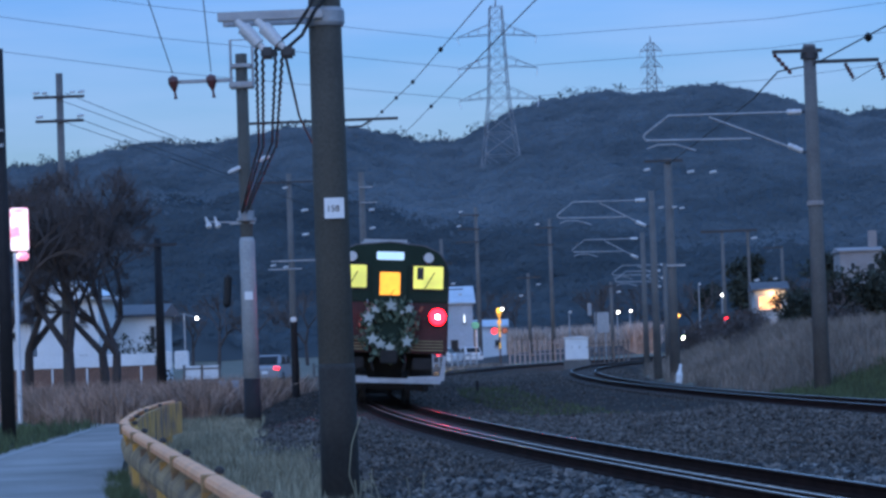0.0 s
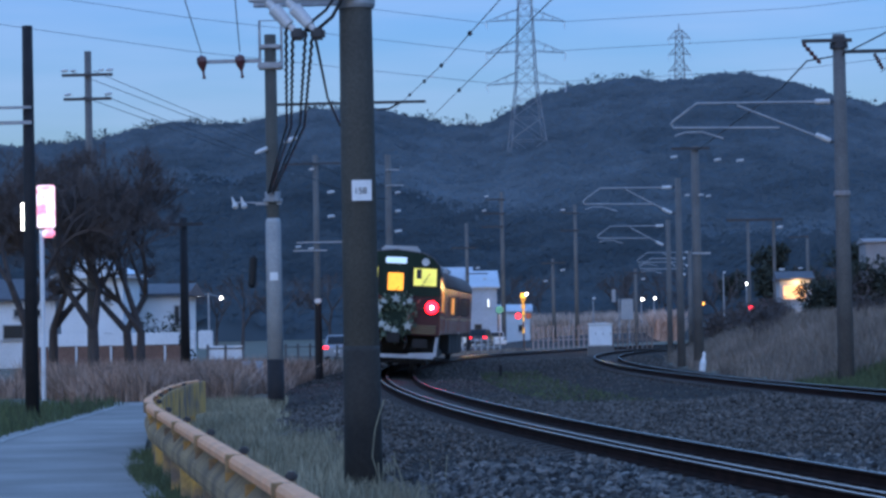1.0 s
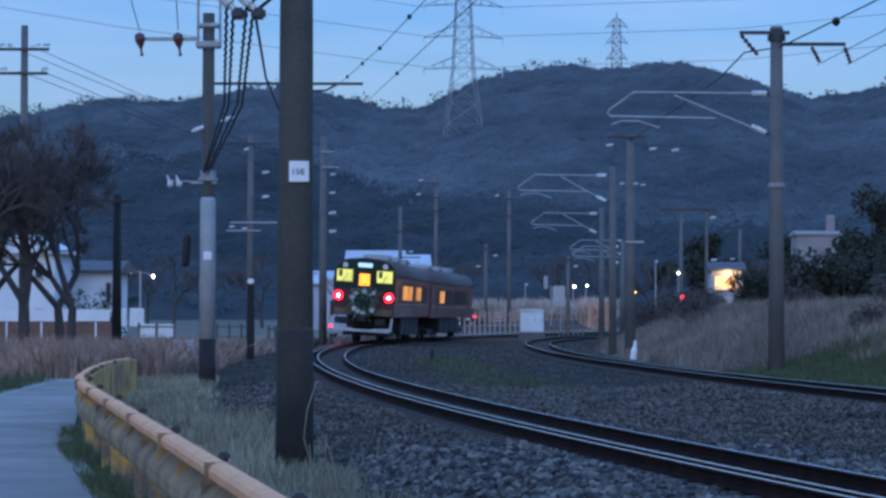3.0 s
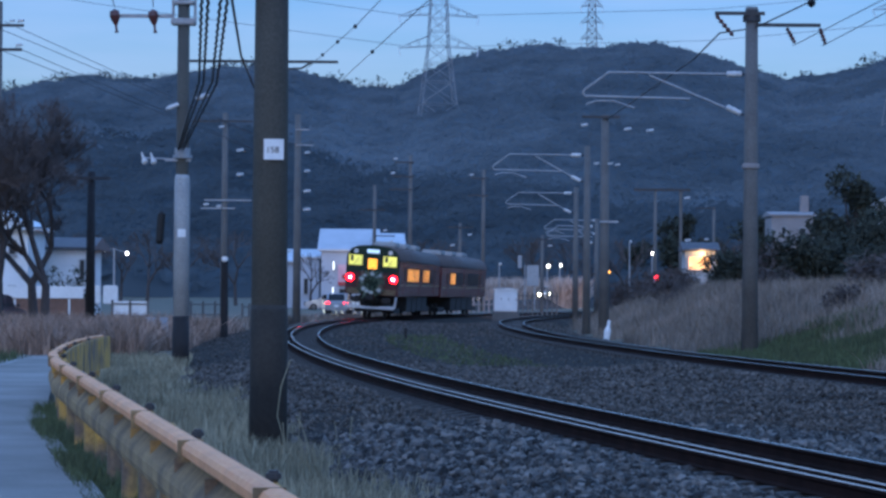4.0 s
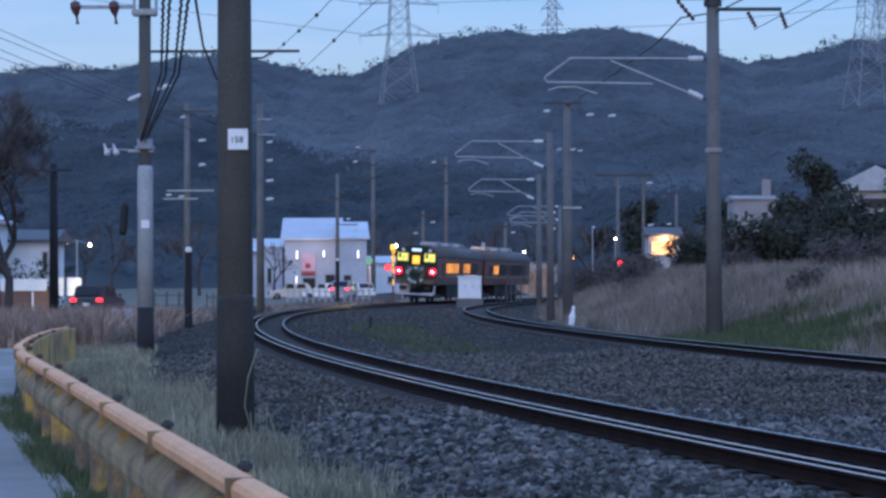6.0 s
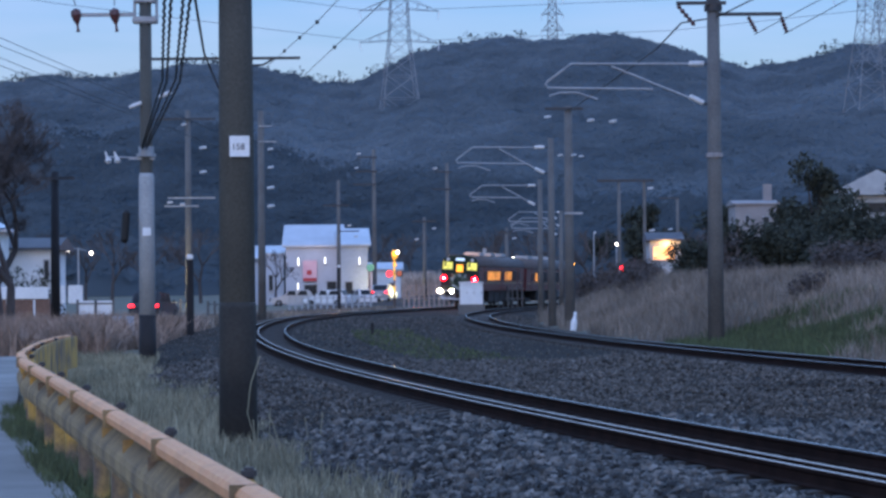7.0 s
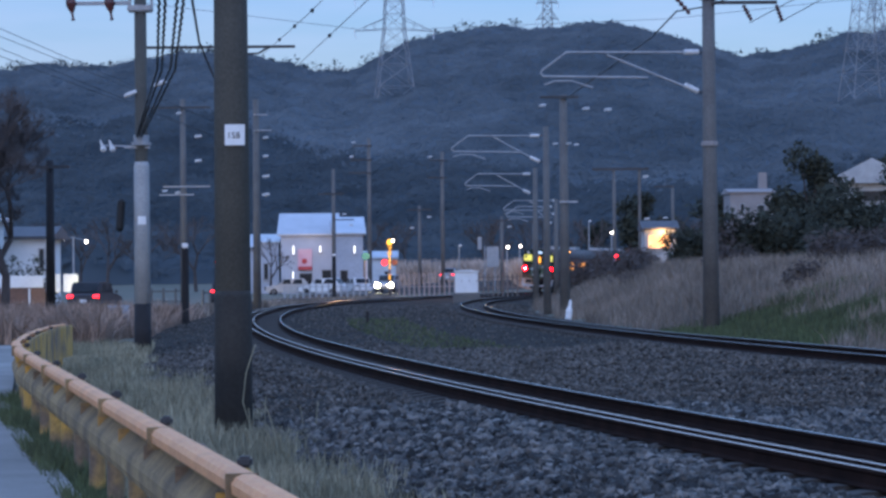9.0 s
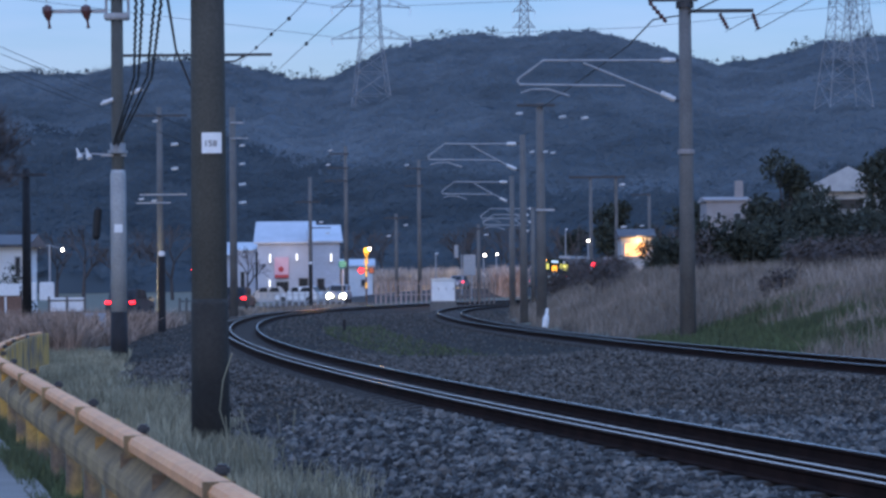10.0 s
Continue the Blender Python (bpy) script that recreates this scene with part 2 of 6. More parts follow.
def loft(bm, rings, closed_ends=True):
    """Joins rings of equally many points into one skin."""
    made = [[bm.verts.new(p) for p in r] for r in rings]
    n = len(made[0])
    for a, c in zip(made, made[1:]):
        for k in range(n):
            bm.faces.new((a[k], a[(k + 1) % n], c[(k + 1) % n], c[k]))
    if closed_ends:
        bm.faces.new(made[0][::-1])
        bm.faces.new(made[-1])


def pipe(bm, points, r, n=6):
    """A bent tube through points, in one skin."""
    pts = [Vector(p) for p in points]
    rings = []
    for i, p in enumerate(pts):
        d = (pts[min(i + 1, len(pts) - 1)] - pts[max(i - 1, 0)]).normalized()
        up = Vector((0, 1, 0)) if abs(d.y) < 0.8 else Vector((1, 0, 0))
        u = d.cross(up).normalized()
        v = d.cross(u)
        rings.append([p + (u * math.cos(2 * math.pi * k / n) + v * math.sin(2 * math.pi * k / n)) * r for k in range(n)])
    loft(bm, rings)


def turned(bm, axis_a, axis_b, profile, n=12):
    """A turned shape: profile is (share of the way from a to b, radius)."""
    a, b = Vector(axis_a), Vector(axis_b)
    q = (b - a).to_track_quat("Z", "Y").to_matrix()
    loft(bm, [[a.lerp(b, u) + q @ Vector((max(r, 0.001) * math.cos(2 * math.pi * k / n), max(r, 0.001) * math.sin(2 * math.pi * k / n), 0)) for k in range(n)] for u, r in profile])


def prism(bm, outline, lo, hi, axis="y"):
    """Extrudes an outline of (u, v) from lo to hi along an axis."""
    def at(u, v, w):
        return (u, w, v) if axis == "y" else (w, u, v) if axis == "x" else (u, v, w)
    a = [bm.verts.new(at(u, v, lo)) for u, v in outline]
    b = [bm.verts.new(at(u, v, hi)) for u, v in outline]
    k = len(outline)
    for i in range(k):
        bm.faces.new((a[i], a[(i + 1) % k], b[(i + 1) % k], b[i]))
    bm.faces.new(a[::-1])
    bm.faces.new(b)


def soften(bm, width=0.02, segments=2):
    bmesh.ops.bevel(bm, geom=list(bm.edges), offset=width, segments=segments, affect="EDGES", clamp_overlap=True)


def part(name, bm, material, parent, label="", smooth=False):
    me = bpy.data.meshes.new(name)
    bmesh.ops.recalc_face_normals(bm, faces=bm.faces)
    bm.to_mesh(me)
    bm.free()
    me.materials.append(material)
    if smooth:
        for p in me.polygons:
            p.use_smooth = True
    ob = new(name, me)
    ob.parent = parent
    if label:
        tagged(ob, label)
    return ob


def thing(name, at, label, category, group="", rz=0.0, kind=""):
    e = new(name)
    e.matrix_basis = pose(*at, 0, 0, rz)
    e.empty_display_size = 0.2
    return tagged(e, label, category, group, kind)


def sheet(name, verts, faces, material, label, category, kind, smooth=False):
    me = bpy.data.meshes.new(name)
    me.from_pydata([tuple(v) for v in verts], [], [tuple(f) for f in faces])
    me.materials.append(material)
    if smooth:
        for p in me.polygons:
            p.use_smooth = True
    me.update()
    return tagged(new(name, me), label, category, "", kind)


def mass(name, verts, faces, material, label, category):
    """Many small pieces as one object, from arrays."""
    verts, faces = np.asarray(verts, np.float32), np.asarray(faces, np.int32)
    me = bpy.data.meshes.new(name)
    k = faces.shape[1]
    me.vertices.add(len(verts))
    me.vertices.foreach_set("co", verts.ravel())
    me.loops.add(faces.size)
    me.loops.foreach_set("vertex_index", faces.ravel())
    me.polygons.add(len(faces))
    me.polygons.foreach_set("loop_start", np.arange(0, faces.size, k, dtype=np.int32))
    me.update(calc_edges=True)
    me.materials.append(material)
    return tagged(new(name, me), label, category, "", "stuff")


def bmnew(fn, *args, **kw):
    bm = bmesh.new()
    fn(bm, *args, **kw)
    return bm


rng = np.random.default_rng(7)


# ---- the two curved tracks, as x over y ----
def poly(c, y):
    u = y / 100
    return (((c[0] * u + c[1]) * u + c[2]) * u + c[3]) * u + c[4]


TRACK_A = (-0.2084, 0.3274, 10.9631, -25.944, 8.6338)
TRACK_B = (0.0, -0.9, 14.0, -30.15, 19.3)


BANK_FOOT = (0.0, -0.9, 13.6, -30.6, 20.0)


def line_a(y):
    return poly(TRACK_A, y)


def line_b(y):
    return poly(TRACK_B, y)


def grade(y):
    """The fall of both tracks along the curve."""
    return -0.0034 * np.clip(np.asarray(y, float) - 120, 0, 140)


def cant(y):
    """How far the curved track leans inwards, in degrees."""
    u = min(max((y - 48) / 30, 0), 1)
    return 3.4 * u * u * (3 - 2 * u)


def heading(line, y):
    """The unit direction of the line at y, away from the viewer."""
    d = Vector((line(y + 0.5) - line(y - 0.5), 1.0, 0))
    return d.normalized()


def offset(line, y, side, z=0.0):
    d = heading(line, y)
    return Vector((line(y) + d.y * side, y - d.x * side, z))


def barrier_x(y):
    """The line of the road barrier beside the railway."""
    return np.where(y < 36, -0.67 - 0.2 * (y - 11.58), np.interp(y, [36, 40, 45, 49, 52, 56], [-5.554, -6.22, -6.82, -7.18, -7.38, -7.5]))


def far_road_x(y):
    """The centre of the road that runs beside the line to the crossing."""
    return np.interp(y, [30, 60, 90, 120, 150, 175, 200, 224, 238, 259, 300, 420], [-48, -33, -24.5, -17.8, -12.9, -9.6, -8.4, -7.6, -5.7, -1.8, 5.5, 29])


RIDGE_TAN = [-0.9, -0.40, -0.209, -0.198, -0.178, -0.160, -0.143, -0.128, -0.110, -0.090, -0.071, -0.055, -0.043, -0.031, -0.017, -0.006, 0.011, 0.028, 0.042, 0.066, 0.080, 0.097, 0.115, 0.122, 0.132, 0.141, 0.153, 0.166, 0.30, 0.9]
RIDGE_Z = [31.0, 46.0, 59.0, 59.6, 60.6, 64.0, 66.4, 64.8, 66.9, 70.0, 68.5, 66.0, 63.0, 63.6, 68.6, 73.2, 75.6, 77.4, 77.0, 78.6, 75.4, 71.6, 66.2, 67.6, 69.2, 71.3, 74.5, 75.6, 80.0, 54.4]


def smooth01(v, a, b):
    u = np.clip((v - a) / (b - a), 0, 1)
    return u * u * (3 - 2 * u)


def ground_z(x, y):
    """The lie of the land: flat by the railway, a bank beside it, wooded hills behind."""
    x, y = np.asarray(x, float), np.asarray(y, float)
    base = -0.45 + grade(y) * smooth01(x - line_a(np.clip(y, 20, 330)), -6.5, -4.8)
    right = x - poly(BANK_FOOT, np.clip(y, 20, 330))
    bank = 1.9 * smooth01(right, 3.2, 10.5) * smooth01(y, 30, 60) + 4.6 * smooth01(right, 13, 38) * smooth01(y, 110, 220)
    bank = bank * (1 - smooth01(y, 480, 800))
    hill = np.interp(x / np.maximum(y, 60), RIDGE_TAN, RIDGE_Z)
    rise = smooth01(y, 330, 900) ** 1.15 * np.where(y > 900, 1 - 0.5 * smooth01(y, 900, 1500), 1)
    lumps = 2.5 * np.sin(x / 31 + y / 47) * np.sin(y / 39 - x / 53) * smooth01(y, 420, 600) * (1 - smooth01(y, 760, 860))
    return base + bank + hill * rise + lumps


def lay(x, y):
    return float(ground_z(x, y))


def build_ground():
    xs = np.sinh(np.linspace(-6.2, 6.2, 210)) * 8
    ys = np.concatenate([np.linspace(-900, -20, 12), np.linspace(-12, 130, 110), np.linspace(134, 330, 50), np.linspace(338, 1500, 110), np.linspace(1560, 4200, 16)])
    X, Y = np.meshgrid(xs, ys)
    Z = ground_z(X, Y) + 0.04 * np.sin(X * 1.7 + Y * 0.9) * np.cos(Y * 1.3)
    n, k = X.shape
    idx = np.arange(n * k).reshape(n, k)
    faces = np.stack([idx[:-1, :-1], idx[:-1, 1:], idx[1:, 1:], idx[1:, :-1]], -1).reshape(-1, 4)
    ob = sheet("ground", np.stack([X, Y, Z], -1).reshape(-1, 3).tolist(), faces.tolist(), M["ground"], "dry brown winter ground rising to wooded hills", "ground", "structure", True)
    return ob


build_ground()


def ribbon(name, line_points, material, label, category):
    """A strip of ground between two rows of points."""
    verts = [p for pair in line_points for p in pair]
    faces = [(2 * i, 2 * i + 1, 2 * i + 3, 2 * i + 2) for i in range(len(line_points) - 1)]
    return sheet(name, verts, faces, material, label, category, "structure")


# lane beside the railway, turning away to the left beyond the barrier
lane = [((barrier_x(y) - 3.1, y, -0.36), (barrier_x(y) - 0.1, y, -0.36)) for y in np.arange(-30, 41, 2.0)]
for y, xl, xr in ((48, -10.4, -7.5), (57, -11.0, -8.9), (66, -11.6, -10.0), (74, -12.6, -11.0), (82, -15.5, -12.2), (90, -22.5, -14.0)):
    lane.append(((xl, y, -0.36), (xr, y, -0.36)))
ribbon("road_lane", lane, M["asphalt"], "narrow grey asphalt lane beside the railway", "road")
edge = [((a[0] + 0.25, a[1], -0.352), (a[0] + 0.4, a[1], -0.352)) for a, b in lane[22:40]]
ribbon("road_edge_line", edge, M["line"], "worn white line along the lane's edge", "road marking")


def far_road_z(y):
    """The far road climbs a low embankment towards the hills."""
    return -0.38 + 0.8 * smooth01(np.asarray(y, float), 215, 300)


far = np.arange(32, 420, 6.0)
far_verts = [(far_road_x(y) + dx, y, far_road_z(y) + dz) for y in far for dx, dz in ((-7.0, -0.9), (-3.2, 0.0), (3.2, 0.0), (5.4, -0.9))]
far_faces = [(4 * i + j, 4 * i + j + 1, 4 * i + j + 5, 4 * i + j + 4) for i in range(len(far) - 1) for j in range(3)]
sheet("road_far", far_verts, far_faces, M["roadfar"], "asphalt road climbing a low embankment to the crossing", "road", "structure")


# ---- ballast bed with loose stones ----
def bed_z(x, y):
    """Ballast surface across both tracks."""
    a, b = x - line_a(y), x - line_b(y)
    z = -0.54 + 0.35 * smooth01(a, -4.7, -1.7) - 0.06 * (1 - smooth01(np.abs(a), 0.8, 1.1)) - 0.05 * (1 - smooth01(np.abs(b), 0.8, 1.1))
    dip = 0.10 * smooth01(a, 1.6, 3.0) * (1 - smooth01(b, -3.0, -1.6))
    return z - dip - 0.3 * smooth01(b, 1.7, 3.3) + grade(y)


def build_ballast():
    ys = np.concatenate([np.arange(-20, 60, 0.5), np.arange(60, 330, 2.0)])
    us = np.linspace(0, 1, 60)
    verts, n = [], len(us)
    for y in ys:
        x0, x1 = line_a(y) - 5.0, line_b(y) + 3.4
        x = x0 + (x1 - x0) * us
        z = bed_z(x, y) + rng.uniform(-0.02, 0.02, n)
        verts += [(float(a), float(y), float(c)) for a, c in zip(x, z)]
    faces = [(i * n + j, i * n + j + 1, (i + 1) * n + j + 1, (i + 1) * n + j) for i in range(len(ys) - 1) for j in range(n - 1)]
    sheet("ballast_bed", verts, faces, M["ballast"], "crushed-stone ballast bed, coloured dark as the shade between stones", "ballast", "structure", True)


build_ballast()


def stones(name, count, y0, y1, x_lo, x_hi, size, label, material="stone"):
    """Loose angular stones as one heap: squashed, jittered octahedra."""
    u = rng.random(count)
    y = y0 + (y1 - y0) * u
    x = x_lo(y) + (x_hi(y) - x_lo(y)) * rng.random(count)
    clear = (np.abs(x - line_a(y)) > 0.74) & (np.abs(x - line_b(y)) > 0.74)
    x, y = x[clear], y[clear]
    count = len(x)
    s = size * (0.55 + 0.9 * rng.random(count)) * (1 + (y - y0) / (y1 - y0) * 0.6)
    z = bed_z(x, y) + s * (1.5 * rng.random(count) - 0.35)
    corner = np.array(list(itertools.product((-1, 1), (-1, 1), (-1, 1))), float) * 0.62
    v = corner[None] * (0.62 + 0.76 * rng.random((count, 1, 3))) + rng.normal(0, 0.2, (count, 8, 3))
    q = rng.normal(0, 1, (count, 4))
    w_, i_, j_, k_ = (q / np.linalg.norm(q, axis=1)[:, None]).T
    turn = np.stack([1 - 2 * (j_ * j_ + k_ * k_), 2 * (i_ * j_ - k_ * w_), 2 * (i_ * k_ + j_ * w_), 2 * (i_ * j_ + k_ * w_), 1 - 2 * (i_ * i_ + k_ * k_), 2 * (j_ * k_ - i_ * w_),
                     2 * (i_ * k_ - j_ * w_), 2 * (j_ * k_ + i_ * w_), 1 - 2 * (i_ * i_ + j_ * j_)], -1).reshape(-1, 3, 3)
    v = np.einsum("nij,nkj->nki", turn, v)
    v = v * s[:, None, None] + np.stack([x, y, z], -1)[:, None]
    quad = np.array([[0, 1, 3, 2], [4, 6, 7, 5], [0, 4, 5, 1], [2, 3, 7, 6], [0, 2, 6, 4], [1, 5, 7, 3]])
    f = (quad[None] + 8 * np.arange(count)[:, None, None]).reshape(-1, 4)
    mass(name, v.reshape(-1, 3), f, M[material], label, "gravel")


stones("ballast_stones", 76000, 17, 33, lambda y: np.maximum(line_a(y) - 4.9, barrier_x(y) + 1.2), lambda y: np.minimum(line_a(y) + 5.5, 0.19 * y + 1.0), 0.029, "loose dark grey crushed stones of the track bed")
stones("ballast_stones", 40000, 33, 62, lambda y: line_a(y) - 4.6, lambda y: np.minimum(line_b(y) + 3.0, line_a(y) + 11), 0.022, "loose dark grey crushed stones between the tracks", "stone_dull")
stones("ballast_stones", 15000, 62, 150, lambda y: line_a(y) - 3.3, lambda y: line_b(y) + 3.0, 0.02, "loose dark grey crushed stones further along the line", "stone_dull")


# ---- rails and sleepers ----
RAIL = [(-0.064, -0.153), (0.064, -0.153), (0.064, -0.14), (0.012, -0.125), (0.009, -0.05), (0.033, -0.035), (0.033, -0.006), (-0.033, -0.006), (-0.033, -0.035), (-0.009, -0.05), (-0.012, -0.125), (-0.064, -0.14)]
HEAD = [(-0.024, -0.0055), (0.014, -0.0055), (0.009, -0.0006), (0.003, 0.0), (-0.012, 0.0), (-0.019, -0.0006)]


def swept(line, side, profile, ys, z=0.0, closed=True):
    bm = bmesh.new()
    rings = []
    for y in ys:
        d = heading(line, y)
        o = offset(line, y, side, z + float(grade(y)) - side * math.tan(radians(cant(y))))
        rings.append([bm.verts.new(o + Vector((d.y * u, -d.x * u, v))) for u, v in profile])
    k = len(profile)
    for a, b in zip(rings, rings[1:]):
        for i in range(k if closed else k - 1):
            bm.faces.new((a[i], a[(i + 1) % k], b[(i + 1) % k], b[i]))
    return bm


def build_track(line, label, y0, y1, check):
    track = thing("railway_track", (0, 0, 0), label, "railway track", "railway tracks")
    ys = np.concatenate([np.arange(y0, 120, 2.0), np.arange(120, y1, 5.0)])
    for side in (-0.5665, 0.5665):
        r = part("rail", swept(line, side, RAIL, ys), M["rust"], track)
        part("running_surface", swept(line, side, HEAD, ys), M["steel" if check and side < 0 else "agedhead"], r, "worn steel running surface")
    if check:
        r = part("check_rail", swept(line, -0.5665 + 0.25, RAIL, ys, -0.004), M["rust"], track, "worn check rail inside the outer rail")
        part("running_surface", swept(line, -0.5665 + 0.25, HEAD, ys, -0.004), M["steel"], r)
    bm = bmesh.new()
    prism(bm, [(-1.0, -0.33), (1.0, -0.33), (1.0, -0.19), (0.7, -0.155), (-0.7, -0.155), (-1.0, -0.19)], -0.11, 0.11, "y")
    first = part("sleeper", bm, M["sleeper"], track)
    y = y0 + 0.3
    first.matrix_basis = pose(line(y), y, float(grade(y)), 0, cant(y), -math.degrees(math.atan2(heading(line, y).x, heading(line, y).y)))
    for i in range(1, 220):
        y += 0.6
        s = first.copy()
        scene.collection.objects.link(s)
        s.matrix_basis = pose(line(y), y, float(grade(y)), 0, cant(y), -math.degrees(math.atan2(heading(line, y).x, heading(line, y).y)))


build_track(line_a, "curved single track of worn steel rails on ballast", 8, 330, True)
build_track(line_b, "second curved track of rusty rails on ballast", 22, 330, False)


# ---- the train: two cars ----
CAR_W, CAR_L, CAR_H = 2.95, 23.4, 3.72


def car_section(w, lo, hi):
    """Half-round shouldered cross-section of a car."""
    h = w / 2
    return [(-h, lo), (h, lo), (h, hi - 0.75), (h - 0.06, hi - 0.5), (h - 0.25, hi - 0.25), (h - 0.6, hi - 0.09), (0.0, hi), (-h + 0.6, hi - 0.09), (-h + 0.25, hi - 0.25), (-h + 0.06, hi - 0.5), (-h, hi - 0.75)]


def star(bm, c, r, thick):
    """A five-pointed star on a face that looks along -y."""
    pts = []
    for k in range(10):
        q = r if k % 2 == 0 else r * 0.45
        pts.append((c[0] + q * math.sin(k * math.pi / 5), c[2] + q * math.cos(k * math.pi / 5)))
    prism(bm, pts, c[1] - thick, c[1])


def railcar(rear_cab, label, lit_to):
    """A car that points along +y; its rear end looks along -y."""
    car = thing("railcar", (0, 0, 0), label, "train car", "train cars")
    e, h = CAR_L / 2, CAR_W / 2
    bm = bmesh.new()
    prism(bm, [(-h, 0.95), (h, 0.95), (h, 2.87), (-h, 2.87)], -e + 0.05, e)
    soften(bm, 0.04)
    body = part("body", bm, M["maroon"], car, "deep maroon painted steel body")
    bm = bmesh.new()
    prism(bm, car_section(CAR_W, 2.872, CAR_H), -e + 0.05, e)
    part("roof", bm, M["trainroof"], car, "grey rounded roof", True)
    for y in (-5.5, 0.0, 5.5):
        bm = bmesh.new()
        box(bm, (0, y, CAR_H + 0.1), (1.3, 2.2, 0.3))
        soften(bm, 0.08)
        part("roof_unit", bm, M["roofunit"], car)
    for s in (-1, 1):
        bm = bmesh.new()
        box(bm, (s * (h + 0.004), 0.3, 1.58), (0.012, CAR_L - 1.4, 0.05))
        part("waist_line", bm, M["cream"], body)
        for y in (-8.6, 0.0, 8.6):
            d = part("side_door", bmnew(lambda b: (box(b, (s * (h - 0.005), y, 1.95), (0.05, 1.25, 1.8)), soften(b, 0.015))), M["maroon"], car)
            for dy in (-0.3, 0.3):
                part("door_window", bmnew(lambda b: box(b, (s * (h + 0.024), y + dy, 2.15), (0.012, 0.42, 0.7))), M["glass"], d)
        for y0 in (-6.9, -5.6, -4.3, -3.0, -1.7, 1.7, 3.0, 4.3, 5.6, 6.9):
            w = part("window_frame", bmnew(lambda b: (box(b, (s * (h - 0.01), y0, 2.15), (0.05, 1.14, 0.86)), soften(b, 0.012))), M["black"], body)
            for dy in (-0.26, 0.26):
                part("pane", bmnew(lambda b: box(b, (s * (h + 0.018), y0 + dy, 2.15), (0.012, 0.38, 0.7))), M["g_side" if y0 < lit_to else "glass"], w)
    for y in (-8.2, 8.2):
        bogie = part("bogie", bmnew(lambda b: (box(b, (0, y, 0.5), (1.9, 2.9, 0.28)), box(b, (-1.02, y, 0.48), (0.16, 3.1, 0.3)), box(b, (1.02, y, 0.48), (0.16, 3.1, 0.3)), soften(b, 0.03))), M["under"], car)
        for dy, s in itertools.product((-1.05, 1.05), (-1, 1)):
            part("wheel", bmnew(lambda b: turned(b, (s * 0.50, y + dy, 0.43), (s * 0.64, y + dy, 0.43), [(0, 0.2), (0, 0.46), (0.25, 0.43), (1, 0.42), (1, 0.2)], 20)), M["under"], bogie)
    for y, l, z in ((-4.4, 2.6, 0.5), (-1.6, 2.5, 0.46), (1.3, 2.8, 0.5), (4.2, 2.6, 0.48)):
        part("underfloor_box", bmnew(lambda b: (box(b, (0, y, z), (2.7, l, 0.86)), soften(b, 0.03))), M["under"], car)
    part("gangway", bmnew(lambda b: box(b, (0, e + 0.2, 2.05), (1.0, 0.5, 2.0))), M["black"], car)
    if not rear_cab:
        part("gangway", bmnew(lambda b: box(b, (0, -e - 0.1, 2.05), (1.0, 0.4, 2.0))), M["black"], car)
        return car
    # the rear face with its cab windows, gangway door, lamps and wreath
    f = -e
    bm = bmesh.new()
    prism(bm, [(-h + 0.02, 0.95), (h - 0.02, 0.95), (h - 0.02, 2.2), (-h + 0.02, 2.2)], f - 0.08, f + 0.1)
    soften(bm, 0.03)
    face = part("end_face", bm, M["shaded_end"], car, "maroon lower end face, its shade put into the colour")
    bm = bmesh.new()
    prism(bm, car_section(CAR_W - 0.04, 2.202, CAR_H - 0.03), f - 0.07, f + 0.1)
    soften(bm, 0.02)
    upper = part("end_upper", bm, M["olive"], car, "dark green upper end face")
    part("gangway_door", bmnew(lambda b: (box(b, (0, f - 0.1, 2.05), (0.86, 0.1, 2.15)), soften(b, 0.02))), M["olive"], car)
    for s in (-1, 1):
        w = part("cab_window", bmnew(lambda b: (box(b, (s * 0.95, f - 0.075, 2.83), (0.86, 0.05, 0.68)), soften(b, 0.015))), M["black"], upper)
        part("pane", bmnew(lambda b: (box(b, (s * 0.95, f - 0.105, 2.83), (0.74, 0.03, 0.56)), soften(b, 0.012))), M["g_cab"], w)
        part("blind", bmnew(lambda b: box(b, (s * 0.95 - 0.2, f - 0.122, 2.93), (0.16, 0.01, 0.3))), M["ink"], w)
        part("wiper", bmnew(lambda b: tube(b, (s * 0.95 - 0.1, f - 0.13, 2.53), (s * 0.95 + 0.15, f - 0.13, 2.96), 0.012, 0.012, 5)), M["black"], w)
        lamp = part("tail_lamp", bmnew(lambda b: turned(b, (s * 1.2, f - 0.06, 1.86), (s * 1.2, f - 0.15, 1.86), [(0, 0.24), (0.8, 0.23), (1, 0.2), (1, 0.0)], 24)), M["darkiron"], car)
        part("lens", bmnew(lambda b: turned(b, (s * 1.2, f - 0.15, 1.86), (s * 1.2, f - 0.17, 1.86), [(0, 0.21), (1, 0.18), (1, 0.0)], 24)), M["g_tailring"], lamp, "glowing red lens")
        part("bulb", bmnew(lambda b: turned(b, (s * 1.2, f - 0.165, 1.86), (s * 1.2, f - 0.185, 1.86), [(0, 0.055), (1, 0.04), (1, 0.0)], 20)), M["g_tail"], lamp, "bright lamp core")
        part("roof_lamp", bmnew(lambda b: turned(b, (s * 0.95, f - 0.04, 3.32), (s * 0.95, f - 0.14, 3.32), [(0, 0.13), (1, 0.12), (1, 0.0)], 16)), M["porcelain"], car)
